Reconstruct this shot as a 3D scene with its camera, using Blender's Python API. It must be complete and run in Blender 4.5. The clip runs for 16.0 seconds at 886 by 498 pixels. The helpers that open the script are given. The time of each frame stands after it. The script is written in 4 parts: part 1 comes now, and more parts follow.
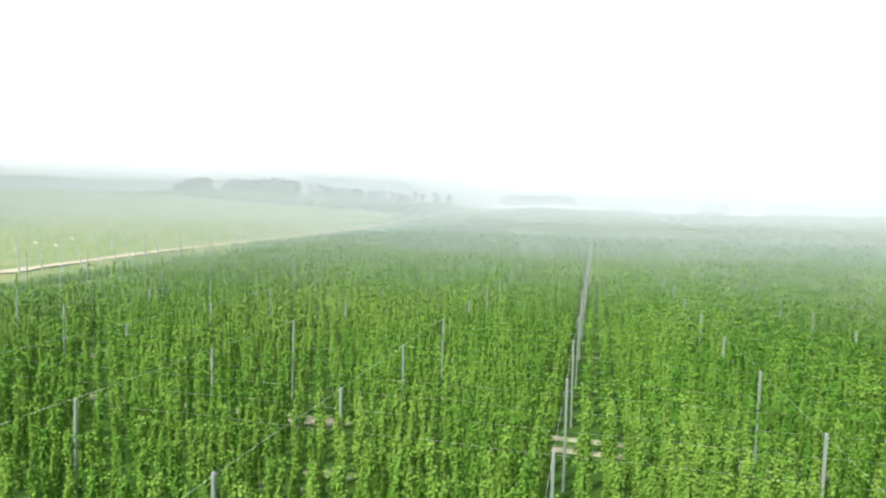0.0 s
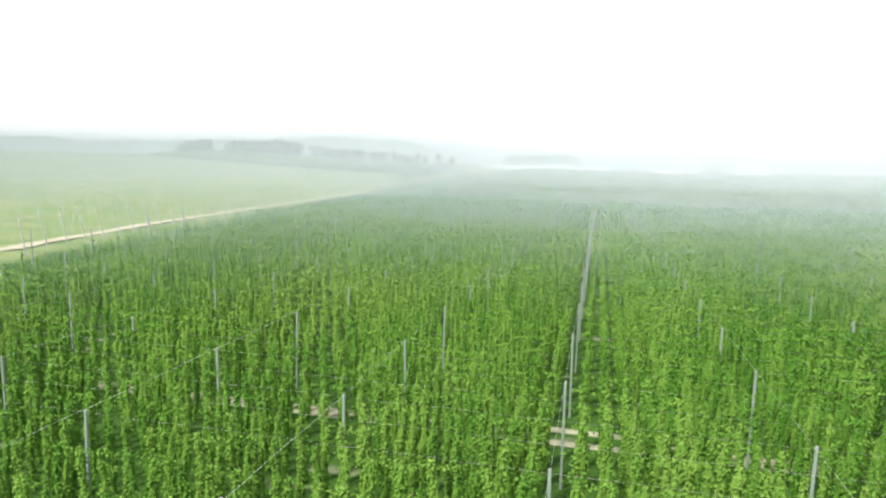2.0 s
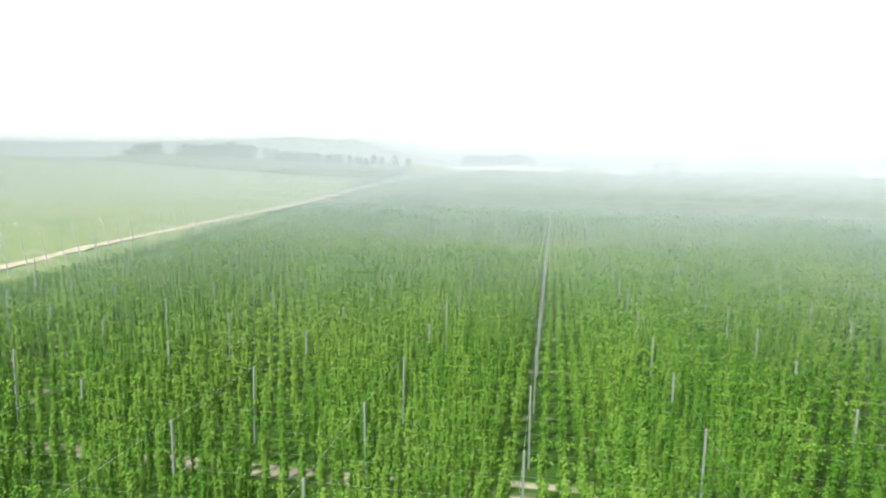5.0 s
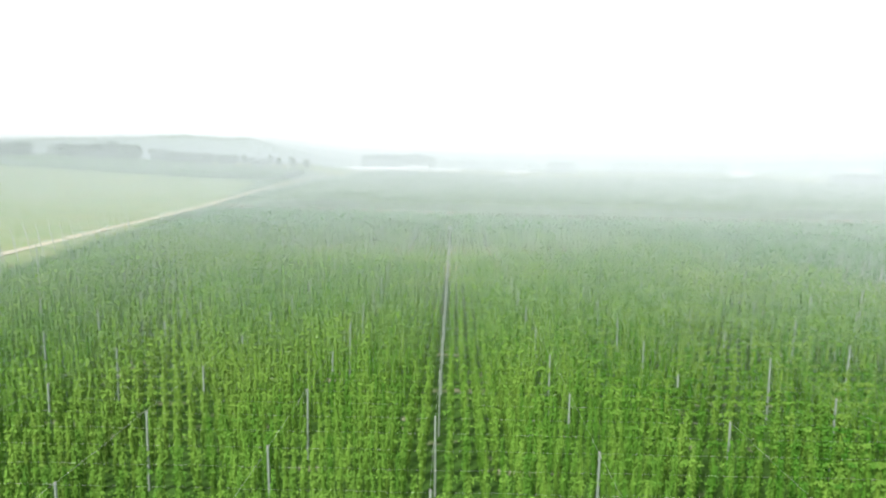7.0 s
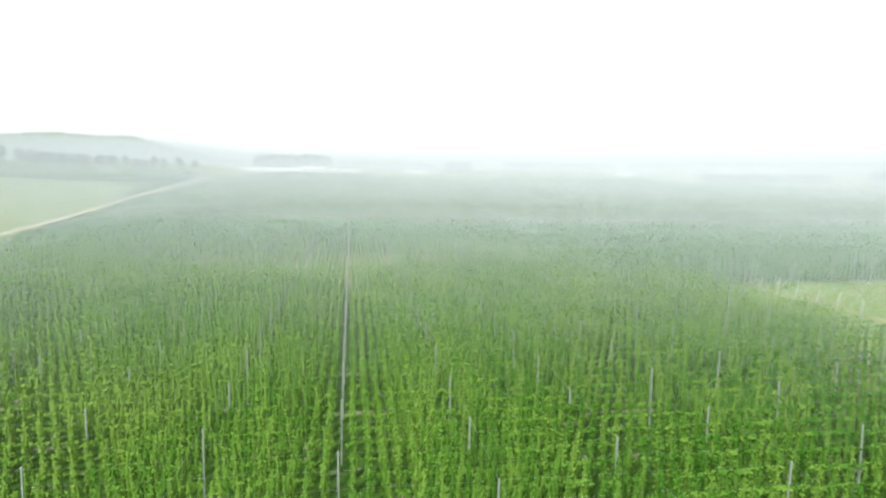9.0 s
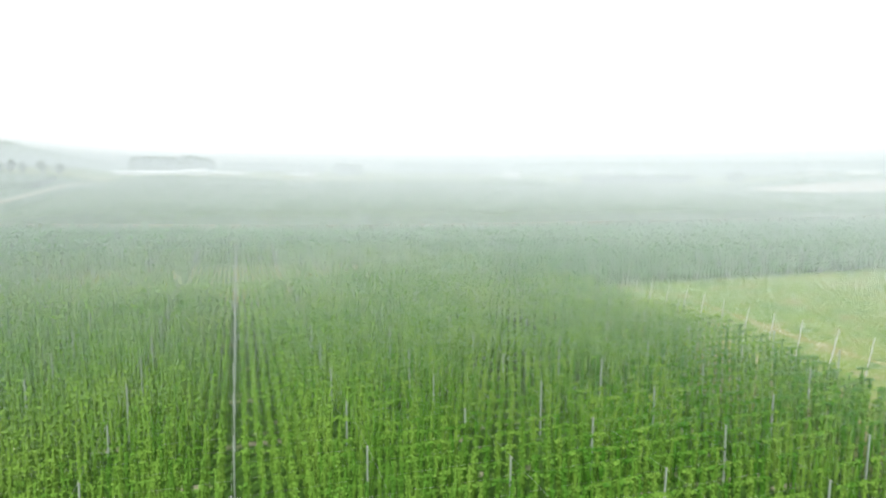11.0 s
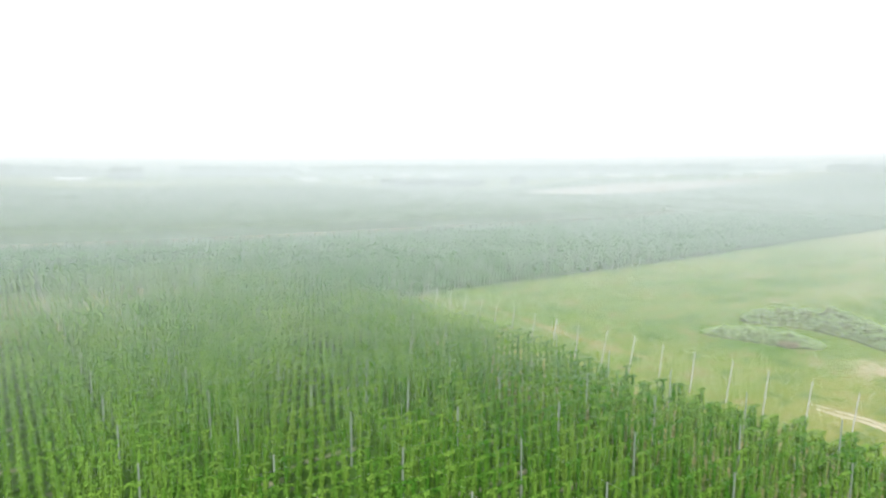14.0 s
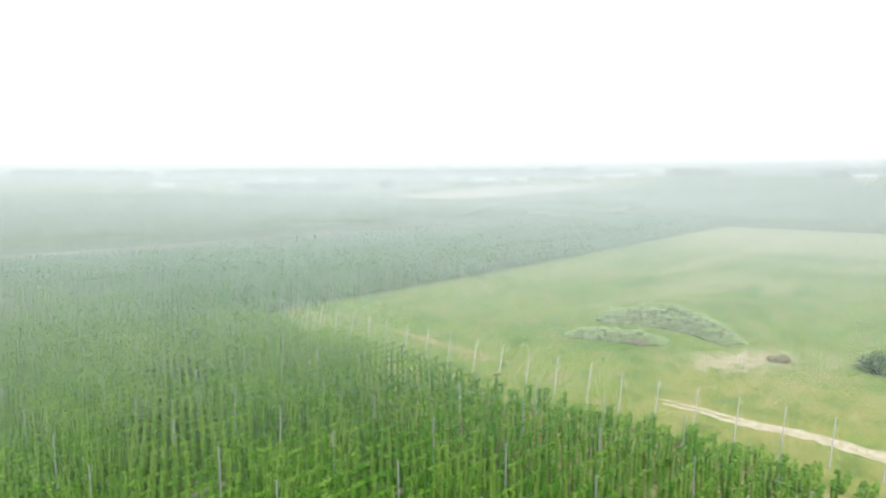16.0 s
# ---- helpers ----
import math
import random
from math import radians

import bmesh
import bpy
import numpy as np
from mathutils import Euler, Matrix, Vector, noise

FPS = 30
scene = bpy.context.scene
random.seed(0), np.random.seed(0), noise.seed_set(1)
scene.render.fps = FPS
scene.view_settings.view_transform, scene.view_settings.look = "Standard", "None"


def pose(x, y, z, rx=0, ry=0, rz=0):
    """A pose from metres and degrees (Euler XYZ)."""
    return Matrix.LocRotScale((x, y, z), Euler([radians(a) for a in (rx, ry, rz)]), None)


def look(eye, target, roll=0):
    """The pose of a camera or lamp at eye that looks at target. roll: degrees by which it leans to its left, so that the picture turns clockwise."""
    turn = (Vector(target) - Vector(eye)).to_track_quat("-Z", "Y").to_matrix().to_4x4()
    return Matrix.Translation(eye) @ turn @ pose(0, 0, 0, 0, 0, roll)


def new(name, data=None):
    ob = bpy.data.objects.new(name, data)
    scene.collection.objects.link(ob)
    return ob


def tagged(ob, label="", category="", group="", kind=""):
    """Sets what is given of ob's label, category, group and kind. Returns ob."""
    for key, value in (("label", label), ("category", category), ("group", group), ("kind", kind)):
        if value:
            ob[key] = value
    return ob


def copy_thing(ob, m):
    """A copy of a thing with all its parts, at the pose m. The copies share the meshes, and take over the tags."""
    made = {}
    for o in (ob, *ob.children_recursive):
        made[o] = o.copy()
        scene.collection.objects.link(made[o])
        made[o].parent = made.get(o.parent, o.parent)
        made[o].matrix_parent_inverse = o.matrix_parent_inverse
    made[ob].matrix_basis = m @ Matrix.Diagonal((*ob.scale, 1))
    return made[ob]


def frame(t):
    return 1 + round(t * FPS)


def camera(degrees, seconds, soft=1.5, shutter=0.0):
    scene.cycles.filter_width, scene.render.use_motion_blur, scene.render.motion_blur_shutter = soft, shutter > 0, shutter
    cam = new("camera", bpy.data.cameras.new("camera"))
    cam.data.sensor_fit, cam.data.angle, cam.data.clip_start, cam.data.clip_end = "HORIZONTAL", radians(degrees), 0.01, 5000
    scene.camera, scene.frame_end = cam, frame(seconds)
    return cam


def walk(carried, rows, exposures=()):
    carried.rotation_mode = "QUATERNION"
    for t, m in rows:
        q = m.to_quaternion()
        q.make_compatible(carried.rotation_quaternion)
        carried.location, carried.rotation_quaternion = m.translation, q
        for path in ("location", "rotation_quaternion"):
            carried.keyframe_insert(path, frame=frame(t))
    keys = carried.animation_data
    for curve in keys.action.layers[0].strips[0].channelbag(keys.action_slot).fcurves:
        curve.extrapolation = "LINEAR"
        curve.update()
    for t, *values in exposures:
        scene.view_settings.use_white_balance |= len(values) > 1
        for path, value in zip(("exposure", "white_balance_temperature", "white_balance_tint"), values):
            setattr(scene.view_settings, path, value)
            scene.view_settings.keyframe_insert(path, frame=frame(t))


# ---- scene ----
cam = camera(69.9, 16.0, soft=2.2)
SKY_WHITE, SUN = (6.2, 6.3, 6.4), 4.3
SUN_UP, SUN_TURN = 50, 212
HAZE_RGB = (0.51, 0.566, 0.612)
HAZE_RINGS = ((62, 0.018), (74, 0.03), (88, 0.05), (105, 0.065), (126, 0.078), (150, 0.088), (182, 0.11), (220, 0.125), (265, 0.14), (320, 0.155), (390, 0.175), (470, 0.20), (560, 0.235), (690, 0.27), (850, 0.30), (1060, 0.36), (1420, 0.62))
EXPOSURE = ((0, 0.98), (3, 0.98), (7, 0.91), (16, 0.71))
PATH = [
    (0, (1.311, -0.184, 15.951), (0.843, 1.756, 15.826), 1.3),
    (0.5, (1.338, -0.213, 16.628), (0.869, 1.725, 16.478), 1.3),
    (1, (1.368, -0.213, 17.264), (0.897, 1.721, 17.074), 1.3),
    (1.5, (1.387, -0.236, 17.97), (0.915, 1.697, 17.775), 1.1),
    (2, (1.412, -0.162, 18.632), (0.94, 1.765, 18.378), 1.1),
    (2.5, (1.377, -0.116, 19.358), (0.906, 1.81, 19.101), 1.1),
    (3, (1.403, -0.1, 20.039), (0.932, 1.827, 19.784), 1.0),
    (5.5, (1.217, 0.259, 23.749), (0.939, 2.222, 23.49), 0.8),
    (6, (1.177, 0.187, 24.43), (0.975, 2.159, 24.171), 0.9),
    (6.5, (1.216, 0.216, 25.057), (1.101, 2.196, 24.798), 0.8),
    (7, (1.207, 0.199, 25.758), (1.173, 2.182, 25.498), 0.7),
    (7.5, (1.132, 0.181, 26.388), (1.176, 2.164, 26.129), 0.7),
    (8, (1.208, 0.274, 27.018), (1.331, 2.253, 26.759), 0.7),
    (8.5, (1.226, 0.127, 27.715), (1.43, 2.1, 27.456), 0.6),
    (9, (1.195, 0.049, 28.456), (1.477, 2.012, 28.196), 0.7),
    (11.5, (1.156, 0.088, 31.584), (1.857, 1.944, 31.328), 0.5),
    (12, (1.14, 0.166, 32.227), (1.935, 1.984, 31.972), 0.6),
    (12.5, (1.163, 0.364, 32.726), (2.052, 2.138, 32.474), 0.6),
    (13, (1.09, 0.343, 33.361), (2.07, 2.068, 33.11), 0.5),
    (13.5, (1.212, 0.484, 33.953), (2.282, 2.156, 33.703), 0.5),
    (14, (1.134, 0.527, 34.46), (2.296, 2.136, 34.214), 0.5),
    (14.5, (1.111, 0.599, 34.992), (2.36, 2.142, 34.748), 0.5),
    (15, (1.034, 0.585, 35.498), (2.367, 2.057, 35.258), 0.4),
    (15.5, (1.244, 0.708, 36.036), (2.652, 2.108, 35.799), 0.4),
    (16, (1.162, 0.68, 36.533), (2.628, 2.02, 36.3), 0.4),
]
walk(cam, [(t, look(eye, target, roll)) for t, eye, target, roll in PATH], exposures=EXPOSURE)

# ---- light: hazy overcast day ----
world = bpy.data.worlds.new("sky")
scene.world = world
world.use_nodes = True
wn, wl = world.node_tree.nodes, world.node_tree.links
wn.clear()
sky = wn.new("ShaderNodeTexSky")
sky.sky_type, sky.sun_disc = "NISHITA", False
sky.sun_elevation, sky.sun_rotation = radians(SUN_UP), radians(SUN_TURN)
sky.air_density, sky.dust_density, sky.ozone_density = 1.0, 6.0, 1.0
sky_low = wn.new("ShaderNodeMix")
sky_low.data_type = "RGBA"
sky_low.inputs[0].default_value = 0.82
sky_low.inputs[7].default_value = (SKY_WHITE[0], SKY_WHITE[1], SKY_WHITE[2], 1)
wl.new(sky.outputs[0], sky_low.inputs[6])
back = wn.new("ShaderNodeBackground")
back.inputs[1].default_value = 0.15
wl.new(sky_low.outputs[2], back.inputs[0])
wout = wn.new("ShaderNodeOutputWorld")
wl.new(back.outputs[0], wout.inputs[0])

sun = new("sun", bpy.data.lights.new("sun", "SUN"))
sun.data.energy, sun.data.angle, sun.data.color = SUN, radians(9), (1.0, 0.96, 0.89)
sun.matrix_world = look((0, 0, 0), (-math.sin(radians(SUN_TURN)) * math.cos(radians(SUN_UP)), -math.cos(radians(SUN_TURN)) * math.cos(radians(SUN_UP)), -math.sin(radians(SUN_UP))))


# ---- materials ----
class Mat:
    """A small helper to wire a node material."""

    def __init__(self, name, rough=0.8, spec=0.3):
        self.m = bpy.data.materials.new(name)
        self.m.use_nodes = True
        self.n, self.l = self.m.node_tree.nodes, self.m.node_tree.links
        self.b = self.n["Principled BSDF"]
        self.out = self.n["Material Output"]
        self.b.inputs["Roughness"].default_value = rough
        self.b.inputs["Specular IOR Level"].default_value = spec
        geo = self.n.new("ShaderNodeNewGeometry")
        self.geo, self.pos = geo, geo.outputs["Position"]

    def put(self, value, socket):
        if isinstance(value, bpy.types.NodeSocket):
            self.l.new(value, socket)
        elif isinstance(value, (tuple, list)) and len(value) == 3 and socket.type == "RGBA":
            socket.default_value = (*value, 1)
        else:
            socket.default_value = value

    def noise(self, scale, detail=3.0, stretch=None, rough=0.55):
        v = self.pos
        if stretch:
            mp = self.n.new("ShaderNodeMapping")
            mp.inputs["Scale"].default_value = stretch
            self.l.new(v, mp.inputs[0])
            v = mp.outputs[0]
        t = self.n.new("ShaderNodeTexNoise")
        t.inputs["Scale"].default_value, t.inputs["Detail"].default_value = scale, detail
        t.inputs["Roughness"].default_value = rough
        self.l.new(v, t.inputs["Vector"])
        return t.outputs["Fac"]

    def math(self, op, a, b=0.0, c=0.0):
        t = self.n.new("ShaderNodeMath")
        t.operation = op
        self.put(a, t.inputs[0]), self.put(b, t.inputs[1]), self.put(c, t.inputs[2])
        return t.outputs[0]

    def ramp(self, v, lo, hi, a=0.0, b=1.0):
        t = self.n.new("ShaderNodeMapRange")
        t.interpolation_type = "SMOOTHSTEP"
        self.put(v, t.inputs[0])
        for i, x in enumerate((lo, hi, a, b)):
            t.inputs[i + 1].default_value = x
        return t.outputs[0]

    def mix(self, f, a, b):
        t = self.n.new("ShaderNodeMix")
        t.data_type = "RGBA"
        self.put(f, t.inputs[0]), self.put(a, t.inputs[6]), self.put(b, t.inputs[7])
        return t.outputs[2]

    def xyz(self):
        t = self.n.new("ShaderNodeSeparateXYZ")
        self.l.new(self.pos, t.inputs[0])
        return t.outputs

    def bump(self, h, strength, dist):
        t = self.n.new("ShaderNodeBump")
        t.inputs["Strength"].default_value, t.inputs["Distance"].default_value = strength, dist
        self.l.new(h, t.inputs["Height"])
        self.l.new(t.outputs[0], self.b.inputs["Normal"])

    def colour(self, c):
        self.put(c, self.b.inputs["Base Color"])
        return self.m

    def leafy(self, c, share):
        """Adds light that passes through thin leaves."""
        self.put(c, self.b.inputs["Base Color"])
        tr = self.n.new("ShaderNodeBsdfTranslucent")
        self.put(c, tr.inputs[0])
        mx = self.n.new("ShaderNodeMixShader")
        mx.inputs[0].default_value = share
        self.l.new(self.b.outputs[0], mx.inputs[1]), self.l.new(tr.outputs[0], mx.inputs[2])
        self.l.new(mx.outputs[0], self.out.inputs[0])
        return self.m


def leaf_material(name, dark, light, yellow, share=0.35, deep_shade=None):
    m = Mat(name, 0.65, 0.12)
    isl = m.geo.outputs["Random Per Island"]
    plant = m.ramp(m.noise(0.8, 1, (1.0, 1.0, 0.06)), 0.30, 0.70)
    c = m.mix(m.math("ADD", m.math("MULTIPLY", plant, 0.85), m.math("MULTIPLY", isl, 0.15)), dark, light)
    c = m.mix(m.math("MULTIPLY", m.ramp(m.noise(0.045, 3), 0.45, 0.7), 0.6), c, yellow)
    if deep_shade:
        # eastern rows darker: deep leaf green, with their dense shade put into it
        x, y, _ = m.xyz()
        patch = m.math("MULTIPLY", m.ramp(m.math("ADD", x, m.math("MULTIPLY", m.noise(0.06, 2), 24.0)), 16.0, 44.0), m.ramp(y, 105.0, 62.0))
        c = m.mix(m.math("MULTIPLY", patch, 0.8), c, m.mix(plant, deep_shade, tuple(0.84 * q for q in light)))
    return m.leafy(c, share)


HOP = leaf_material("hop_leaf", (0.046, 0.138, 0.013), (0.126, 0.244, 0.035), (0.142, 0.238, 0.041), 0.24, (0.030, 0.118, 0.008))
HOP_DEEP = leaf_material("deep_hop_leaf", (0.042, 0.145, 0.020), (0.080, 0.210, 0.036), (0.088, 0.205, 0.040), 0.35)
HOP_LOW = leaf_material("young_hop_leaf", (0.085, 0.19, 0.022), (0.17, 0.275, 0.05), (0.185, 0.27, 0.06), 0.3)
HOP_TOP = leaf_material("hop_canopy", (0.035, 0.085, 0.014), (0.065, 0.125, 0.022), (0.075, 0.125, 0.025), 0.3)
TREE = leaf_material("tree_leaf", (0.030, 0.060, 0.018), (0.06, 0.10, 0.03), (0.06, 0.09, 0.03), 0.25)
SHRUB = leaf_material("shrub_leaf", (0.025, 0.075, 0.014), (0.06, 0.13, 0.028), (0.07, 0.12, 0.03), 0.15)
DRY_SHRUB = leaf_material("dry_shrub_leaf", (0.23, 0.22, 0.14), (0.31, 0.295, 0.195), (0.29, 0.265, 0.175), 0.25)
WEED = leaf_material("weed_leaf", (0.23, 0.33, 0.15), (0.36, 0.46, 0.25), (0.32, 0.43, 0.21), 0.3)
GRASS = leaf_material("grass_blade", (0.13, 0.20, 0.04), (0.18, 0.24, 0.055), (0.19, 0.23, 0.07), 0.25)


def ground_material():
    m = Mat("field_ground", 0.95, 0.1)
    x, y, z = m.xyz()
    # hop yard soil: pale wheel tracks between the rows, weeds under them
    ripple = m.noise(0.6, 4)
    row = m.math("FRACT", m.math("ADD", m.math("DIVIDE", m.math("SUBTRACT", y, 47.0), 2.8), m.math("MULTIPLY", m.math("SUBTRACT", ripple, 0.5), 0.28)))
    off = m.math("ABSOLUTE", m.math("SUBTRACT", row, 0.5))
    bare = m.math("MULTIPLY", m.ramp(off, 0.26, 0.12), m.ramp(m.noise(0.11, 4), 0.56, 0.70))
    thin = m.math("MULTIPLY", m.ramp(m.math("ABSOLUTE", m.math("SUBTRACT", y, 176.0)), 38.0, 20.0), m.ramp(m.math("ABSOLUTE", m.math("ADD", x, 4.0)), 68.0, 44.0))
    rut = m.math("MAXIMUM", m.ramp(m.math("ABSOLUTE", m.math("SUBTRACT", y, 44.4)), 0.6, 0.3), m.ramp(m.math("ABSOLUTE", m.math("SUBTRACT", y, 42.2)), 0.6, 0.3))
    bald = m.math("MULTIPLY", rut, m.ramp(m.math("ABSOLUTE", m.math("SUBTRACT", x, 0.9)), 3.4, 2.0))
    headland = m.ramp(m.math("ADD", m.math("SUBTRACT", x, 88.0), m.math("MULTIPLY", ripple, 10.0)), -26.0, -6.0)
    headland = m.math("MULTIPLY", headland, m.ramp(y, 120.0, 90.0))
    bare = m.math("MAXIMUM", bare, m.math("MULTIPLY", m.ramp(off, 0.31, 0.19), m.math("MULTIPLY", thin, 0.9)))
    soil = m.mix(m.noise(2.2, 5), (0.145, 0.142, 0.085), (0.31, 0.31, 0.225))
    soil = m.mix(m.math("MULTIPLY", thin, 0.95), soil, (0.25, 0.255, 0.135))
    weeds = m.mix(m.noise(1.3, 5), (0.014, 0.044, 0.006), (0.040, 0.088, 0.014))
    alley = m.math("MULTIPLY", m.ramp(m.math("ABSOLUTE", m.math("SUBTRACT", y, 42.8)), 1.1, 0.6), m.ramp(m.math("ABSOLUTE", m.math("ADD", x, 12.0)), 32.0, 24.0))
    alley = m.math("MULTIPLY", alley, m.math("MULTIPLY", m.ramp(m.noise(0.3, 3), 0.40, 0.52), m.ramp(m.math("ABSOLUTE", m.math("SUBTRACT", x, 0.9)), 2.8, 4.0)))
    bare = m.math("MAXIMUM", m.math("MAXIMUM", bare, bald), alley)
    bare = m.math("MULTIPLY", bare, m.math("SUBTRACT", 1.0, headland))
    weeds = m.mix(m.math("MULTIPLY", headland, m.ramp(ripple, 0.2, 0.5)), weeds, (0.19, 0.185, 0.085))
    yard = m.mix(bare, weeds, soil)
    # meadow: patches of short grass, seed heads and dry ground
    big = m.noise(0.022, 5, (1.0, 1.0, 1.0), 0.6)
    mid = m.noise(0.13, 6, (0.9, 1.3, 1.0), 0.72)
    fine = m.noise(1.6, 5)
    grass = m.mix(m.ramp(big, 0.36, 0.62), (0.060, 0.130, 0.013), (0.115, 0.165, 0.032))
    grass = m.mix(m.ramp(mid, 0.53, 0.61), grass, (0.158, 0.165, 0.072))
    grass = m.mix(m.ramp(mid, 0.47, 0.38), grass, (0.040, 0.098, 0.012))
    grass = m.mix(m.math("MULTIPLY", m.ramp(m.noise(0.05, 6, (1.0, 1.0, 1.0), 0.7), 0.54, 0.62), 0.8), grass, (0.098, 0.165, 0.020))
    streak = m.ramp(m.noise(0.035, 5, (0.45, 1.6, 1.0), 0.65), 0.52, 0.62)
    grass = m.mix(m.math("MULTIPLY", streak, m.ramp(x, 120.0, 260.0, 0.25, 0.8)), grass, (0.20, 0.215, 0.11))
    grass = m.mix(m.math("MULTIPLY", fine, 0.5), grass, (0.07, 0.095, 0.025))
    worn = m.math("MULTIPLY", m.math("MULTIPLY", m.ramp(y, 62.0, 34.0), m.ramp(x, 150.0, 112.0)), m.ramp(mid, 0.36, 0.60, 0.25, 0.85))
    grass = m.mix(worn, grass, (0.165, 0.168, 0.058))
    # bare patch by the heaps
    dx_, dy_ = m.math("SUBTRACT", x, 132.5), m.math("SUBTRACT", y, 40.0)
    px_ = m.math("ADD", m.math("MULTIPLY", dx_, 0.055), m.math("MULTIPLY", dy_, -0.03))
    py_ = m.math("ADD", m.math("MULTIPLY", dx_, 0.055), m.math("MULTIPLY", dy_, 0.10))
    rad = m.math("ADD", m.math("SQRT", m.math("ADD", m.math("MULTIPLY", px_, px_), m.math("MULTIPLY", py_, py_))), m.math("MULTIPLY", m.math("SUBTRACT", m.noise(0.3, 6, None, 0.68), 0.5), 3.2))
    grass = m.mix(m.math("MULTIPLY", m.ramp(rad, 1.05, 0.15), m.ramp(m.noise(0.5, 5), 0.30, 0.62, 0.35, 1.0)), grass, m.mix(m.noise(0.9, 5), (0.20, 0.175, 0.115), (0.32, 0.285, 0.215)))
    grass = m.mix(m.math("MULTIPLY", m.ramp(m.math("ADD", x, m.math("MULTIPLY", m.noise(0.05, 5), 90.0)), 330.0, 450.0), 0.7), grass, (0.20, 0.205, 0.11))
    # western meadow paler and greyer: haze put into the grass colour
    west_haze = m.mix(m.ramp(mid, 0.40, 0.62), (0.105, 0.155, 0.07), (0.175, 0.19, 0.11))
    grass = m.mix(m.math("MULTIPLY", m.ramp(x, -70.0, -90.0), 0.45), grass, west_haze)
    # outline of the yard against the meadow
    wob = m.math("MULTIPLY", m.math("SUBTRACT", m.noise(0.13, 4), 0.5), 7.0)
    edge_x = m.math("SUBTRACT", x, 83.0)
    edge_y = m.math("SUBTRACT", m.math("ADD", 145.0, m.math("MAXIMUM", m.math("MULTIPLY", m.math("SUBTRACT", x, 190.0), 0.055), 0.0)), y)
    inside = m.math("MINIMUM", edge_x, edge_y)
    far_x = m.math("SUBTRACT", m.math("SUBTRACT", 505.0, m.math("MULTIPLY", y, 0.12)), x)
    inside = m.math("MINIMUM", inside, far_x)
    west = m.math("SUBTRACT", m.math("SUBTRACT", -71.0, m.math("MULTIPLY", y, 0.17)), x)
    north = m.math("SUBTRACT", 505.0, y)
    west = m.math("MINIMUM", west, north)
    meadow = m.ramp(m.math("ADD", m.math("MAXIMUM", inside, west), wob), -1.5, 2.5)
    near = m.mix(meadow, yard, grass)
    # open country farther out
    plots = m.noise(0.006, 3, (0.6, 1.6, 1.0))
    country = m.mix(m.ramp(plots, 0.42, 0.6), (0.075, 0.13, 0.03), (0.17, 0.19, 0.07))
    dist = m.math("MAXIMUM", m.math("SUBTRACT", y, 640.0), m.math("SUBTRACT", m.math("ABSOLUTE", x), 800.0))
    c = m.mix(m.ramp(dist, 0.0, 60.0), near, country)
    m.bump(m.noise(1.1, 6), 0.9, 0.25)
    return m.colour(c)


GROUND = ground_material()


def dirt_material(name, a, b, scale=0.8):
    m = Mat(name, 0.95, 0.1)
    m.bump(m.noise(2.5, 5), 0.6, 0.06)
    return m.colour(m.mix(m.ramp(m.noise(scale, 6), 0.35, 0.7), a, b))


DIRT = dirt_material("pale_dirt", (0.225, 0.21, 0.145), (0.335, 0.315, 0.24))
TRAIL = dirt_material("worn_trail", (0.19, 0.18, 0.11), (0.285, 0.27, 0.19), 0.5)
GRASSY = dirt_material("thin_grass_trail", (0.125, 0.14, 0.05), (0.19, 0.185, 0.09), 0.6)
FALLOW = dirt_material("fallow_soil", (0.26, 0.22, 0.185), (0.34, 0.295, 0.255), 0.02)


def concrete_material(name, a, b):
    m = Mat(name, 0.9, 0.1)
    c = m.mix(m.noise(3.0, 5, (1, 1, 0.25)), a, b)
    m.bump(m.noise(40, 3), 0.3, 0.01)
    return m.colour(c)


CONCRETE = concrete_material("weathered_concrete", (0.13, 0.172, 0.140), (0.20, 0.245, 0.205))
PALE_CONCRETE = concrete_material("pale_concrete", (0.22, 0.235, 0.22), (0.31, 0.32, 0.305))


def plain_material(name, a, b, rough=0.6, metal=0.0, scale=1.2):
    m = Mat(name, rough, 0.4)
    m.b.inputs["Metallic"].default_value = metal
    return m.colour(m.mix(m.noise(scale, 5), a, b))


WIRE = plain_material("galvanised_wire", (0.45, 0.47, 0.46), (0.58, 0.60, 0.59), 0.5, 0.4)
SADDLE = plain_material("dull_steel", (0.16, 0.17, 0.17), (0.24, 0.25, 0.25), 0.7, 0.3)
STRING = plain_material("twine", (0.20, 0.17, 0.10), (0.30, 0.26, 0.16), 0.9)
BARK = plain_material("bark", (0.06, 0.05, 0.04), (0.12, 0.10, 0.08), 0.9)
ROOF = plain_material("pale_sheet_roof", (0.60, 0.61, 0.62), (0.68, 0.69, 0.70), 0.4, 0.0, 0.2)
WALL = plain_material("pale_plaster", (0.45, 0.45, 0.44), (0.55, 0.545, 0.53), 0.8, 0.0, 0.3)
PANE = plain_material("dark_pane", (0.05, 0.06, 0.07), (0.08, 0.09, 0.10), 0.15)
# for added threads whose pale colour stands in for haze
HAZE_THREAD = Mat("haze", 1.0, 0.0).leafy(HAZE_RGB, 0.5)
HILL = plain_material("wooded_hill", (0.04, 0.07, 0.03), (0.07, 0.10, 0.04), 0.95, 0.0, 0.02)


# ---- mesh helpers ----
def smooth(v, lo, hi):
    v = np.clip((np.asarray(v, float) - lo) / (hi - lo), 0, 1)
    return v * v * (3 - 2 * v)


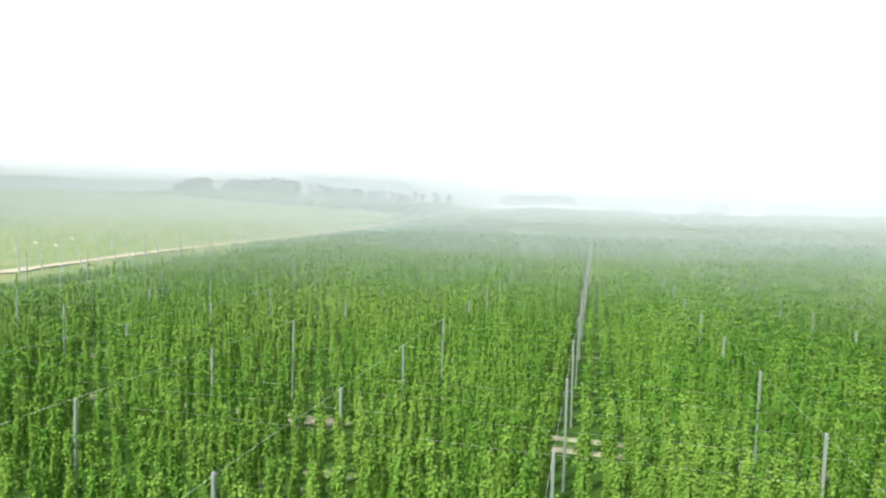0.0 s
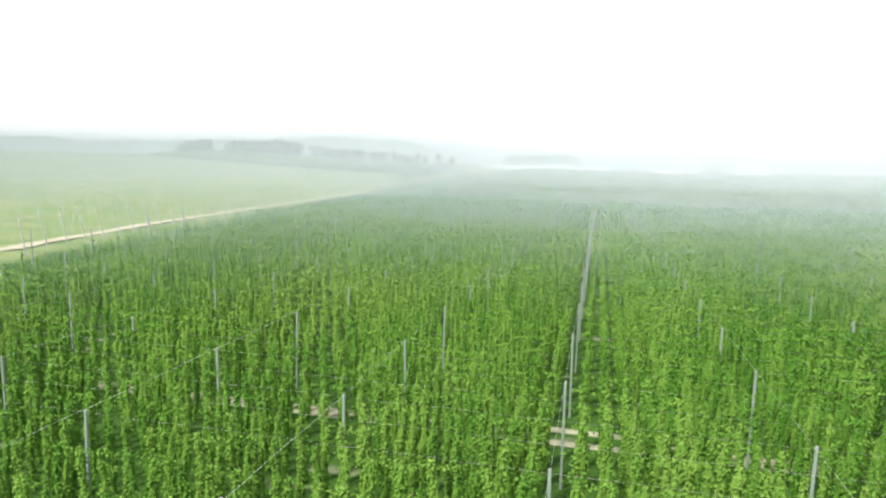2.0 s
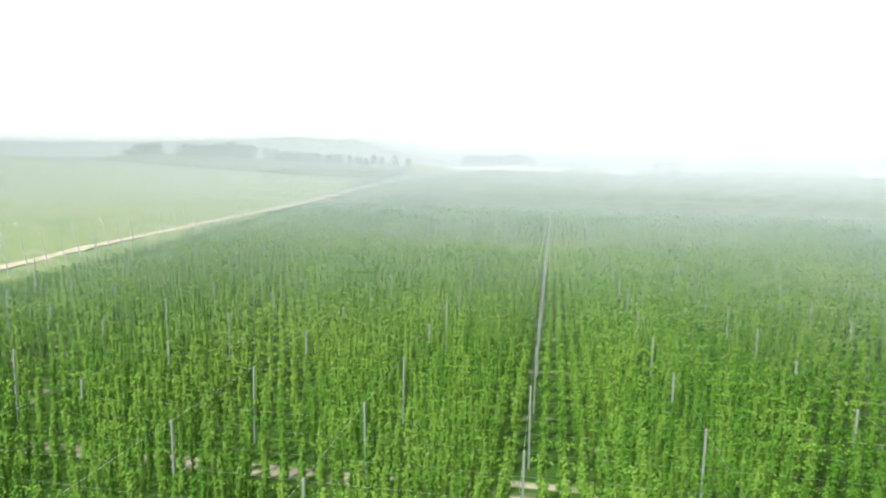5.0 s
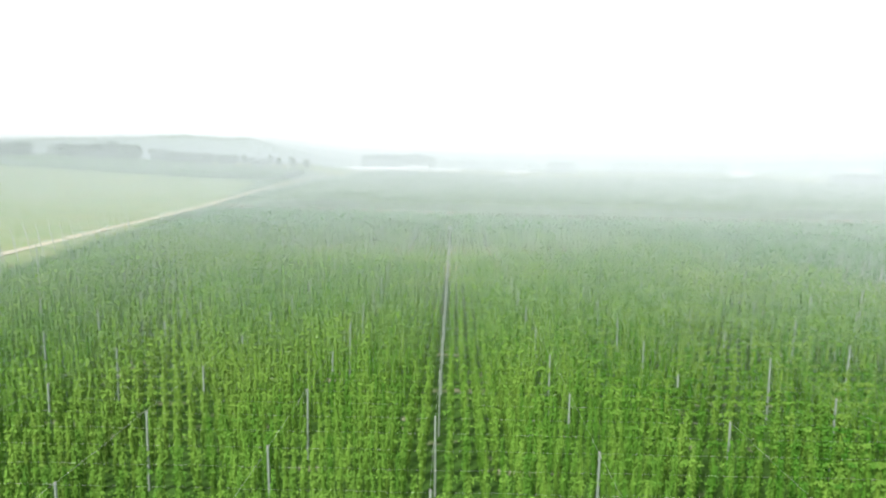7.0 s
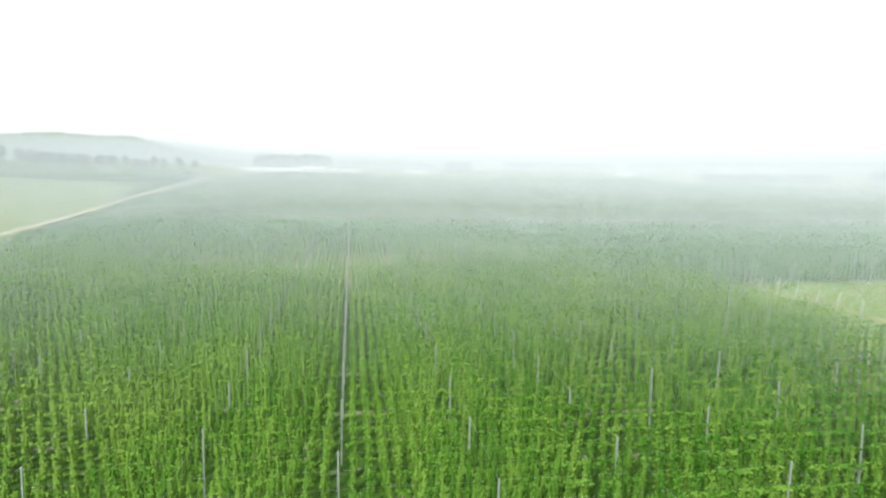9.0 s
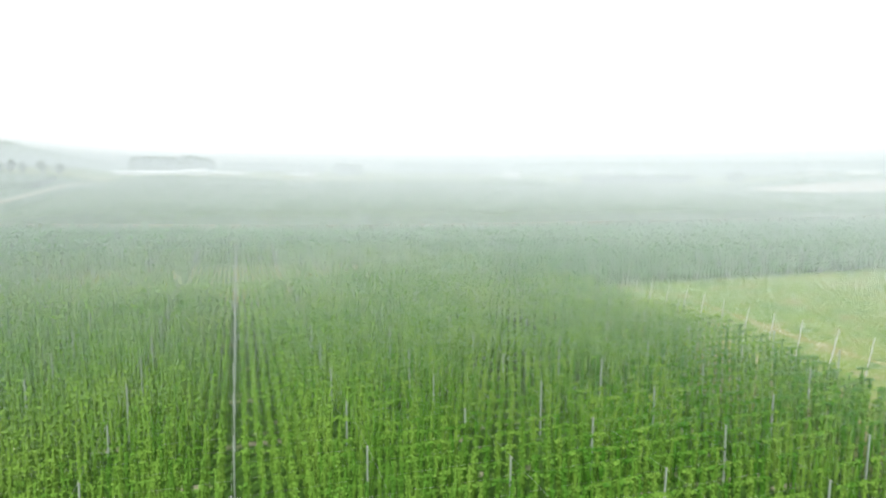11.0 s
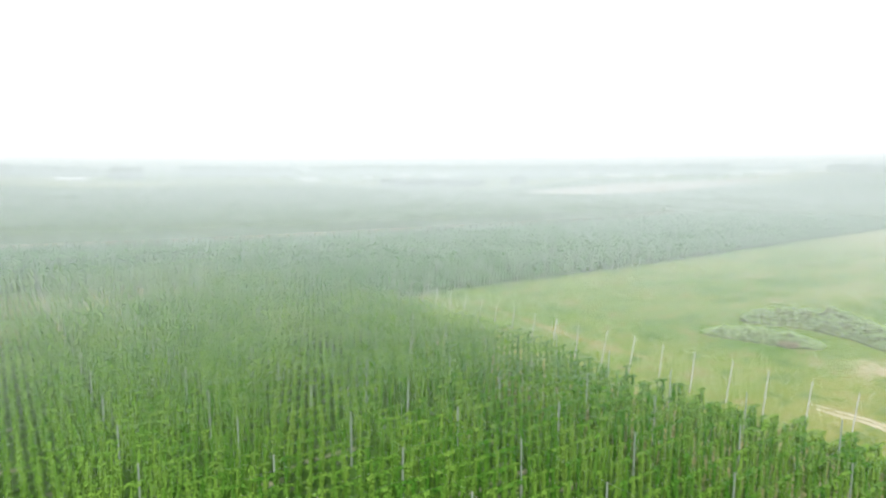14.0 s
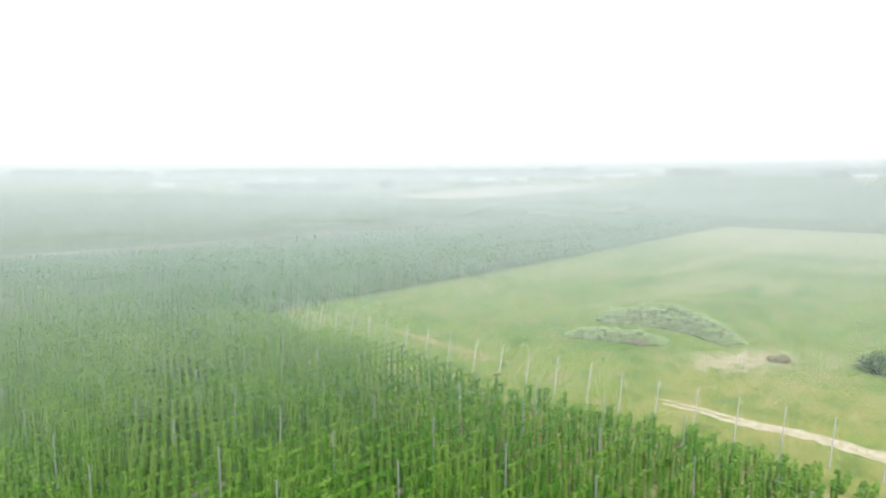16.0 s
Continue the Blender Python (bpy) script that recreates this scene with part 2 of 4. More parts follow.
ROAD_X, ROAD_Y = (-90, -91, -93, -97, -103, -107.5, -113, -118.5, -125, -131, -137, -133, -124), (-40, 70, 84, 101, 131, 168, 210, 260, 310, 350, 430, 515, 640)
TRACK_X, TRACK_Y = (-128, -100, -38, 0, 21, 64, 90, 118, 154, 200, 222, 307, 363, 446), (333, 325, 309, 298, 293, 286, 283, 282, 281, 279, 280, 280, 280, 302)


def land(x, y):
    """Height of the land: level in the yard, a low bank to the west and north of it, hills farther out."""
    x, y = np.asarray(x, float), np.asarray(y, float)
    r, a = np.hypot(x, y), np.degrees(np.arctan2(x, np.maximum(y, 1e-3)))
    a = np.where(y < 0, np.where(x < 0, -90.0, 90.0), a)
    far = np.interp(a, (-90, -35, -27, -18, -12.5, -10, -5, 0, 6, 15, 24, 30, 39, 43, 48, 55, 60, 66, 75, 90), (26, 27, 28, 26, 23, 17, 18, 18, 15, 16, 16, 9.5, 9.5, 14, 24, 27, 30, 37, 35, 35))
    reach = np.interp(a, (-35, 0, 40, 60), (760, 850, 1000, 1150))
    start = np.interp(a, (-35, 30, 40, 62, 75), (330, 400, 600, 700, 500))
    rise = smooth((r - start) / (reach - start), 0, 1)
    bank = 4.0 * (1 - (1 - smooth(np.interp(y, ROAD_Y, ROAD_X) - x, -22, -3)) * (1 - smooth(y - np.interp(x, TRACK_X, TRACK_Y), -24, -4)))
    behind = np.interp(a, (24, 29, 40, 45), (0, 10, 10, 0)) * smooth(r, 1030, 1120)
    return bank + (far - bank) * rise + behind


def mesh_from(name, v, f, material):
    """A mesh from arrays of vertices and of faces that all have the same number of corners."""
    v, f = np.asarray(v, np.float32), np.asarray(f, np.int32)
    me = bpy.data.meshes.new(name)
    me.vertices.add(len(v))
    me.vertices.foreach_set("co", v.ravel())
    me.loops.add(f.size)
    me.loops.foreach_set("vertex_index", f.ravel())
    me.polygons.add(len(f))
    me.polygons.foreach_set("loop_start", np.arange(0, f.size, f.shape[1], dtype=np.int32))
    me.update(calc_edges=True)
    me.validate()
    me.materials.append(material)
    return me


def part(name, data, parent=None, label=""):
    ob = new(name, data)
    if parent is not None:
        ob.parent = parent
    return tagged(ob, label)


def spread(variants, places, turns, wide, tall):
    """Joins copies of variant meshes (v, f) at places, each turned and scaled, into one pair of arrays."""
    pick = np.random.randint(0, len(variants), len(places))
    vs, fs, base = [], [], 0
    for k, (v, f) in enumerate(variants):
        i = np.nonzero(pick == k)[0]
        if not len(i):
            continue
        c, s = np.cos(turns[i])[:, None], np.sin(turns[i])[:, None]
        w, h = wide[i][:, None], tall[i][:, None]
        p = np.stack([(v[None, :, 0] * c - v[None, :, 1] * s) * w + places[i, 0:1], (v[None, :, 0] * s + v[None, :, 1] * c) * w + places[i, 1:2], v[None, :, 2] * h + places[i, 2:3]], -1)
        vs.append(p.reshape(-1, 3))
        fs.append((f[None] + (base + np.arange(len(i)) * len(v))[:, None, None]).reshape(-1, f.shape[1]))
        base += len(i) * len(v)
    return np.concatenate(vs), np.concatenate(fs)


def leaves(at, out, size, rng, droop=0.5, slim=0.42, loose=0.35):
    """Bent leaves at points, facing outwards: kites of two triangles."""
    n = len(at)
    out = out / np.maximum(np.linalg.norm(out, axis=1, keepdims=True), 1e-6)
    tip = out + np.stack([rng.normal(0, loose, n), rng.normal(0, loose, n), rng.normal(-droop, loose, n)], 1)
    tip /= np.linalg.norm(tip, axis=1, keepdims=True)
    side = np.cross(tip, rng.normal(0, 1, (n, 3)) * 1.7 * loose + (0, 0, 1.0))
    side /= np.maximum(np.linalg.norm(side, axis=1, keepdims=True), 1e-6)
    lift = np.cross(side, tip)
    s = (size * rng.uniform(0.7, 1.3, n))[:, None]
    a, d = at, at + tip * s
    b = at + tip * s * 0.45 + side * s * slim + lift * s * slim * 0.3
    c = at + tip * s * 0.45 - side * s * slim + lift * s * slim * 0.3
    k = np.arange(n)[:, None] * 4
    return np.stack([a, b, d, c], 1).reshape(-1, 3), np.concatenate([k + (0, 1, 2), k + (0, 2, 3)])



def box_arrays(x0, x1, y0, y1, z0, z1):
    v = np.array([(x, y, z) for z in (z0, z1) for y in (y0, y1) for x in (x0, x1)], float)
    f = np.array([(0, 2, 3, 1), (4, 5, 7, 6), (0, 1, 5, 4), (2, 6, 7, 3), (0, 4, 6, 2), (1, 3, 7, 5)])
    return v, f


def tube(points, radius, sides=4):
    """A thin tube along points."""
    p = np.asarray(points, float)
    d = np.gradient(p, axis=0)
    d /= np.linalg.norm(d, axis=1, keepdims=True)
    up = np.where(np.abs(d[:, 2:3]) > 0.9, (1.0, 0.0, 0.0), (0.0, 0.0, 1.0))
    u = np.cross(d, up)
    u /= np.linalg.norm(u, axis=1, keepdims=True)
    w = np.cross(d, u)
    radius = np.broadcast_to(radius, (len(p),))[:, None]
    rings = [p + radius * (u * math.cos(a) + w * math.sin(a)) for a in np.arange(sides) * 2 * math.pi / sides]
    v = np.stack(rings, 1).reshape(-1, 3)
    f = [(i * sides + j, i * sides + (j + 1) % sides, (i + 1) * sides + (j + 1) % sides, (i + 1) * sides + j) for i in range(len(p) - 1) for j in range(sides)]
    return v, np.array(f)


def join(pieces):
    vs, fs, n = [], [], 0
    for v, f in pieces:
        vs.append(v), fs.append(f + n)
        n += len(v)
    return np.concatenate(vs), np.concatenate(fs)


# ---- ground ----
def build_ground():
    far = np.array([60, 140, 260, 420, 650, 1000, 1500, 2200, 3200], float)
    gx = np.concatenate([-712 - far[::-1], np.arange(-712, -160, 24.0), np.arange(-160, 240, 8.0), np.arange(240, 1009, 24.0), 1008 + far])
    gy = np.concatenate([-80 - far[::-1], np.arange(-80, 320, 8.0), np.arange(320, 1041, 24.0), 1040 + far])
    X, Y = np.meshgrid(gx, gy)
    Z = land(X, Y)
    v = np.stack([X, Y, Z], -1).reshape(-1, 3)
    w = len(gx)
    i = (np.arange(len(gy) - 1)[:, None] * w + np.arange(w - 1)[None]).ravel()
    f = np.stack([i, i + 1, i + w + 1, i + w], 1)
    ob = new("ground", mesh_from("ground", v, f, GROUND))
    tagged(ob, "green meadow and weedy brown hop-yard soil, hazy fields beyond", "ground", kind="structure")
    for p in ob.data.polygons:
        p.use_smooth = True


build_ground()


def strip(name, line, width, material, label, category, lift=0.03, wobble=0.5, step=4.0, seed=1):
    """A track along a line of (x, y), with uneven edges, lying on the land."""
    rng = np.random.default_rng(seed)
    line = np.array(line, float)
    s = np.r_[0, np.cumsum(np.linalg.norm(np.diff(line, axis=0), axis=1))]
    t = np.arange(0, s[-1] + step, step).clip(0, s[-1])
    p = np.stack([np.interp(t, s, line[:, 0]), np.interp(t, s, line[:, 1])], 1)
    p[1:-1] = (p[:-2] + p[1:-1] + p[2:]) / 3
    d = np.gradient(p, axis=0)
    d /= np.maximum(np.linalg.norm(d, axis=1, keepdims=True), 1e-6)
    nrm = np.stack([-d[:, 1], d[:, 0]], 1)
    wide = np.broadcast_to(np.interp(t / s[-1], np.linspace(0, 1, len(np.atleast_1d(width))), np.atleast_1d(width)), t.shape) / 2
    rows = []
    for k in (-1, -0.5, 0, 0.5, 1):
        jig = rng.normal(0, wobble, len(t)) * (abs(k) == 1)
        q = p + nrm * (wide * k + jig)[:, None]
        rows.append(np.c_[q, land(q[:, 0], q[:, 1]) + lift - 0.02 * abs(k)])
    v = np.stack(rows, 1).reshape(-1, 3)
    f = np.array([(i * 5 + j, i * 5 + j + 1, (i + 1) * 5 + j + 1, (i + 1) * 5 + j) for i in range(len(t) - 1) for j in range(4)])
    return tagged(new(name, mesh_from(name, v, f, material)), label, category, kind="structure")


strip("road", [(x, y) for x, y in zip(ROAD_X, ROAD_Y)], (3.4, 3.4, 3.6, 4.2, 4.6), DIRT, "pale dusty farm road between hop yard and meadow", "road", lift=0.1, wobble=0.35)
strip("farm_track", [(x, y) for x, y in zip(TRACK_X, TRACK_Y)], 5.0, TRAIL, "narrow dirt track crossing between two hop blocks", "track", lift=0.1, wobble=0.3)
for shift, seed in ((-0.75, 4), (0.75, 14)):
    strip("meadow_trail", [(103 + shift, -10), (99 + shift, 11.7), (100 + shift, 17), (100 + shift, 22.7), (98.8 + shift, 29.2), (99.8 + shift, 36), (99.2 + shift, 42 + shift)], (2.6, 2.2, 2.0, 1.5, 0.4), DIRT, "bright bare wheel rut beside the leaning posts", "trail", wobble=0.22, step=1.2, seed=seed)
strip("grass_trail", [(103, 122), (101.5, 104), (99.8, 90), (99.2, 80), (99.8, 70)], (0.5, 1.6, 2.8, 2.4, 0.8), GRASSY, "faint worn trail through the meadow grass", "trail", wobble=0.45, step=1.5, seed=5)
strip("east_road", [(512, -40), (500, 66), (487, 118), (485, 166), (484, 200), (463, 264), (449, 319), (447, 372), (440, 418)], 4.2, DIRT, "pale dirt road at the far end of the meadow", "road", lift=0.12, wobble=0.3, seed=6)
strip("fallow_field", [(430, 600), (520, 570), (590, 540), (656, 528), (748, 518), (900, 478)], (20, 60, 90, 100, 80, 30), FALLOW, "bare pale reddish fallow field far off", "field", lift=0.5, wobble=2.0, step=20, seed=7)


# ---- the hop yard ----
BAY, ROWS, TOP = 11.3, 2.8, 6.5
ROW0 = 47.0


def yard_edge(y):
    """Where the end posts stand on the meadow's side."""
    return np.interp(y, (15, 50, 90, 142), (90.4, 89.8, 87.4, 88.4))


def plant_edge(y):
    """Where the hop rows end on the meadow's side."""
    return np.interp(y, (40, 62, 142), (87.5, 80.0, 80.0))


def west_edge(y):
    """Where the end posts stand on the road's side."""
    return np.interp(y, ROAD_Y, ROAD_X) + 5.5


def north_edge(x):
    """Where the northern block begins behind the meadow."""
    return 146.0 + 0.055 * np.maximum(np.asarray(x, float) - 190.0, 0)


def east_end(y):
    """Where the northern block ends at the eastern road."""
    return np.interp(y, (140, 200, 264, 319), (476, 474, 452, 438))


def bine(rng, n, size, arms, slim=0.42, droop=1.3, sides=6, rings=9, node=0.2, stout=1.0, creep=0.0, squash=1.0, girth=0.74, loose=0.24):
    """Foliage of one hop plant on its string, one metre tall scale 6.3: an uneven leafy column with side arms."""
    z = np.sort(rng.uniform(0.02, 1.0, n)) * 6.3
    z = (np.round(z / node) * node + rng.normal(0, 0.12 * node, n)).clip(0.1, 6.3)
    w0, w1, w2 = rng.uniform(2.5, 4.0), rng.uniform(0, 6), 0.35 * rng.uniform(0.5, 1)
    lump = 0.8 + w2 * np.sin(z * w0 + w1)
    prof = np.interp(z, (0, 0.6, 2.0, 4.0, 5.4, 6.1, 6.3), (0.15, 0.24, 0.32, 0.335, 0.27, 0.15, 0.05)) * lump * girth
    ang = rng.uniform(0, 2 * math.pi, n)
    r = prof * np.sqrt(rng.uniform(0.45, 1, n))
    out = np.stack([np.cos(ang), np.sin(ang), np.zeros(n)], 1)
    at = out * r[:, None]
    at[:, 2] = z
    at[:, :2] += np.stack([0.06 * np.sin(z * 1.7 + 1), 0.06 * np.cos(z * 1.3)], 1)
    pts, outs = [at], [out]
    for _ in range(arms):
        h, a, ln = rng.uniform(1.2, 6.0), rng.uniform(0, 2 * math.pi), rng.uniform(0.22, 0.40)
        k = max(3, int(n / 40))
        s = np.linspace(0.3, 1, k)
        arm = np.stack([math.cos(a) * ln * s, math.sin(a) * ln * s, h - 0.35 * s * s * ln * 2 + rng.normal(0, 0.05, k)], 1)
        pts.append(arm), outs.append(np.tile((math.cos(a), math.sin(a), 0), (k, 1)) + rng.normal(0, 0.5, (k, 3)))
    # top growth that creeps both ways along the wire
    k = int(n * creep) + 1
    s = rng.uniform(-1, 1, k) * rng.uniform(0.5, 0.7)
    crest = np.stack([s, rng.normal(0, 0.09, k), 6.12 - 0.25 * np.abs(s) + rng.normal(0, 0.08, k)], 1)
    pts.append(crest), outs.append(np.stack([s, rng.normal(0, 0.5, k), np.full(k, 0.55)], 1))
    pts = np.concatenate(pts) * (1, 1, squash)
    lv, lf = leaves(pts, np.concatenate(outs), size, rng, droop, slim, loose)
    # the dense inner growth round the string
    zc = np.linspace(0.05, 6.2, rings)
    rc = np.interp(zc, (0, 0.6, 2.0, 4.0, 5.6, 6.2), (0.10, 0.18, 0.26, 0.27, 0.18, 0.04)) * girth * (0.8 + w2 * np.sin(zc * w0 + w1)) * rng.uniform(0.85, 1.15, rings) * stout
    cv, cf = tube(np.stack([0.06 * np.sin(zc * 1.7 + 1), 0.06 * np.cos(zc * 1.3), zc * squash], 1), rc, sides)
    cv[:, :2] += rng.normal(0, 0.03, (len(cv), 2))
    cf = np.concatenate([cf[:, (0, 1, 2)], cf[:, (0, 2, 3)]])
    return join([(lv, lf), (cv, cf)])


rng = np.random.default_rng(11)
CLOSE = [bine(rng, 640, 0.125, 3, sides=7, rings=14, node=0.13, creep=0.04) for _ in range(10)]
NEAR = [bine(rng, 400, 0.14, 3, node=0.15, creep=0.07) for _ in range(12)]
PLAIN = [bine(rng, 185, 0.18, 3, creep=0.10) for _ in range(12)]
SIDE = [bine(rng, 175, 0.185, 3, creep=0.40) for _ in range(12)]
LOW = [bine(rng, 120, 0.155, 3, creep=0.7, squash=0.45, girth=0.85) for _ in range(8)]
MID = [bine(rng, 76, 0.25, 2, sides=5, rings=6, creep=0.60, girth=0.8) for _ in range(10)]
PLAIN_MID = [bine(rng, 74, 0.255, 2, sides=5, rings=6, creep=0.16, girth=0.8) for _ in range(10)]
FAR = [bine(rng, 18, 0.42, 0, 0.38, 0.9, 4, 4, stout=1.1, creep=0.9, girth=0.9) for _ in range(8)]
SPARSE = [bine(rng, 16, 0.36, 0, 0.38, 1.0, 4, 4, creep=1.4, girth=0.8) for _ in range(8)]
EDGE_FAR = [bine(rng, 8, 0.8, 0, 0.36, 1.0, 4, 3, stout=1.5, creep=1.0, girth=1.1) for _ in range(6)]


def plant_places():
    """Standing places of all hop plants: rows along x, strings every 1.3 m, with a wider gap at each post line."""
    bays, slots, js = np.arange(-12, 43), np.arange(8), np.arange(-19, 96)
    B, I, J = (q.ravel() for q in np.meshgrid(bays, slots, js, indexing="ij"))
    x, y = B * BAY + 1.1 + 1.3 * I, ROW0 + J * ROWS
    track = np.interp(x, TRACK_X, TRACK_Y)
    keep = (x > west_edge(y) + 7) & ((x < plant_edge(y)) | ((y > north_edge(x)) & (x < east_end(y)))) & (y < track - 11)
    x, y = x[keep], y[keep]
    g = np.random.default_rng(3)
    patchy = np.array([noise.noise((a * 0.05, b * 0.05, 0.0)) for a, b in zip(x, y)])
    gap = g.uniform(0, 1, len(x)) < 0.035 + 0.10 * (patchy < -0.25)
    gap |= (np.hypot((x - 44) / 4.2, (y - 67) / 3.2) < 1) & (g.uniform(0, 1, len(x)) < 0.92)
    thin = 1 - smooth(np.hypot((x + 4) / 72, (y - 176) / 40), 0.45, 1.0)
    gap |= g.uniform(0, 1, len(x)) < 0.30 * thin
    bald = (np.abs(y - 43) < 2.0) & (np.abs(x - 1.5) < 3.0)
    gap |= bald & (g.uniform(0, 1, len(x)) < 0.65)
    gap |= (x > plant_edge(y) - 14) & (y < 55) & (g.uniform(0, 1, len(x)) < 0.12)
    x, y, patchy, thin = x[~gap], y[~gap], patchy[~gap], thin[~gap]
    n = len(x)
    near_edge = smooth(x - (plant_edge(y) - 22), 0, 22) * smooth(80 - y, 0, 34)
    tall = g.uniform(0.98, 1.01, n) * (1 + 0.05 * patchy) * (1 - near_edge * g.uniform(0.36, 0.6, n)) * (1 - 0.52 * thin)
    by_row = np.random.default_rng(4).normal(0, 0.09, 140)[np.round((y - ROW0) / ROWS).astype(int) + 20]
    tall *= 1 + by_row * smooth(y, 110, 150)
    track = np.interp(x, TRACK_X, TRACK_Y)
    tall *= 1 - 0.48 * smooth(west_edge(y) + 30 - x, 0, 23) * g.uniform(0.7, 1.2, n)
    tall *= 1 - 0.5 * smooth(y - track, -48, -20) * g.uniform(0.7, 1.1, n)
    tall *= np.where(x > 84, 1 - 0.5 * smooth(north_edge(x) + 14 - y, 0, 12), 1.0)
    short = g.uniform(0, 1, n) < 0.03
    tall[short] *= g.uniform(0.5, 0.8, short.sum())
    wide = g.uniform(0.92, 1.22, n) * (1 + 0.25 * patchy) * (1 + 0.4 * near_edge)
    return np.c_[x + g.normal(0, 0.05, n), y + g.normal(0, 0.045, n), land(x, y) - 0.02], g.integers(0, 2, n) * math.pi + g.normal(0, 0.12, n), wide, tall, thin


place, turn, wide, tall, sparse = plant_places()
px, py = place[:, 0], place[:, 1]
dist = np.hypot(px, py)
in_sight = (py > 8) | (px > 20)
order = np.argsort(np.where(in_sight & (np.abs(px + 2) < 30), np.hypot(px, py - 6), 1e6))
single = np.zeros(len(px), bool)
single[order[:300]] = True

# the 300 plants that stand nearest, each a thing of its own
near_meshes = [mesh_from("hop_leaves", v, f, HOP) for v, f in CLOSE]
string_v, string_f = tube([(0, 0, 0), (0.02, 0.01, 3), (0, 0, 6.35)], 0.012, 3)
string_mesh = mesh_from("string", string_v, string_f, STRING)
for i in np.nonzero(single)[0]:
    plant = new("hop_plant")
    plant.matrix_basis = pose(px[i], py[i], place[i, 2], 0, 0, math.degrees(turn[i])) @ Matrix.Diagonal((wide[i], wide[i], tall[i], 1))
    tagged(plant, "tall leafy green hop bine climbing its string", "hop plant", "hop plants in rows")
    part("foliage", near_meshes[i % len(near_meshes)], plant)
    part("string", string_mesh, plant, "thin twine up to the trellis wire")


def planting(name, variants, chosen, label, material=None):
    v, f = spread(variants, place[chosen], turn[chosen], wide[chosen], tall[chosen])
    tagged(new(name, mesh_from(name, v, f, material or HOP)), label, "hop plants", kind="stuff")


rest = ~single
reach = dist + np.random.default_rng(5).normal(0, 6, len(dist))
low = rest & (tall < 0.62) & (px > 45) & (py < 85)
rest = rest & ~low
tall[low] /= 0.45
planting("hop_rows_low", LOW, low, "short bushy hop bines in the outer rows", HOP_LOW)
east = px > 18 + 30 * np.random.default_rng(9).uniform(-0.5, 0.5, len(px))
planting("hop_rows_side", SIDE, rest & (reach < 72) & in_sight & east & ((px > 24) | (reach > 54)), "dense green hop bines with tops creeping along the wire")
planting("hop_rows_side", PLAIN, rest & (reach < 72) & in_sight & ~east & ((px > 24) | (reach > 54)), "slim green hop bines standing apart in rows")
planting("hop_rows_near", NEAR, rest & (reach <= 54) & in_sight & (px <= 24), "dense green hop bines in strung rows")
planting("hop_rows_middle", MID, rest & (reach >= 72) & (reach < 125) & in_sight & east, "green hop bines in rows farther along the yard")
planting("hop_rows_middle", PLAIN_MID, rest & (reach >= 72) & (reach < 125) & in_sight & ~east, "slim green hop bines in rows towards the road")
mixed = np.random.default_rng(6).uniform(0, 1, len(px))
bare_rows = rest & (sparse > 0.1 + 0.4 * mixed) & (reach >= 125)
planting("hop_rows_sparse", SPARSE, bare_rows, "short thin hop bines with pale ground between the rows")
rest = rest & ~bare_rows
north = mixed < np.maximum(smooth(px, 30, 90) * smooth(py, 128, 150), smooth(py, 190, 230))
distant = (reach >= 215) & (np.arange(len(px)) % 2 == 0)
under = ~in_sight & (reach < 22)
planting("hop_rows_near", PLAIN, rest & under, "slim green hop bines in strung rows")
far = ((reach >= 125) & (reach < 215)) | ((reach < 125) & ~in_sight & ~under)
wide[reach >= 215] *= 1.35
planting("hop_rows_far", FAR, rest & far & ~north, "hazy green hop bines in the far rows")
planting("hop_rows_far", FAR, rest & far & north, "hazy dark green hop bines beyond the first block", HOP_DEEP)
planting("hop_rows_distant", EDGE_FAR, rest & distant & ~north, "pale hazy hop rows at the end of the block")
planting("hop_rows_distant", EDGE_FAR, rest & distant & north, "hazy dark hop rows at the end of the block", HOP_DEEP)


def far_rows(name, x0, x1, count, step, seed, line, label, height=6.0):
    """A hop block far off: one uneven hedge a row, each row following the line's y at x, some way on."""
    g = np.random.default_rng(seed)
    xs = np.arange(x0, x1, step)
    n = len(xs)
    i = (np.arange(n - 1)[:, None] * 5 + np.arange(4)[None]).ravel()
    block = tagged(new(name), label, "hop block", "far hop blocks")
    for k in range(count):
        yy = line(xs) + k * ROWS
        base = land(xs, yy)
        top = base + height * g.uniform(0.72, 1.05, n) * np.interp(xs, (x0, x0 + 45), (0.3, 1.0))
        cols = []
        for dy, q in ((-0.8, 0.0), (-0.7, 0.75), (0.0, 1.0), (0.7, 0.75), (0.8, 0.0)):
            cols.append(np.stack([xs, yy + dy * g.uniform(0.6, 1.2, n), base + (top - base) * q], 1))
        v = np.stack(cols, 1).reshape(-1, 3)
        part("leafy_hedge", mesh_from("leafy_hedge", v, np.stack([i, i + 1, i + 6, i + 5], 1), HOP_TOP), block)


far_rows("hop_block", -112, 444, 130, 4.0, 21, lambda x: np.interp(x, TRACK_X, TRACK_Y) + 6, "hazy hop block beyond the crossing track")
far_rows("hop_block", 452, 900, 150, 6.0, 22, lambda x: np.interp(x, (452, 462, 478, 492, 508), (335, 276, 232, 128, -30)), "hazy dark hop block beyond the meadow road")
far_rows("hop_block", -436, -142, 27, 4.0, 23, lambda x: np.interp(x, (-440, -333, -275, -206, -140), (548, 517, 510, 514, 540)), "hazy hop block at the end of the western meadow")


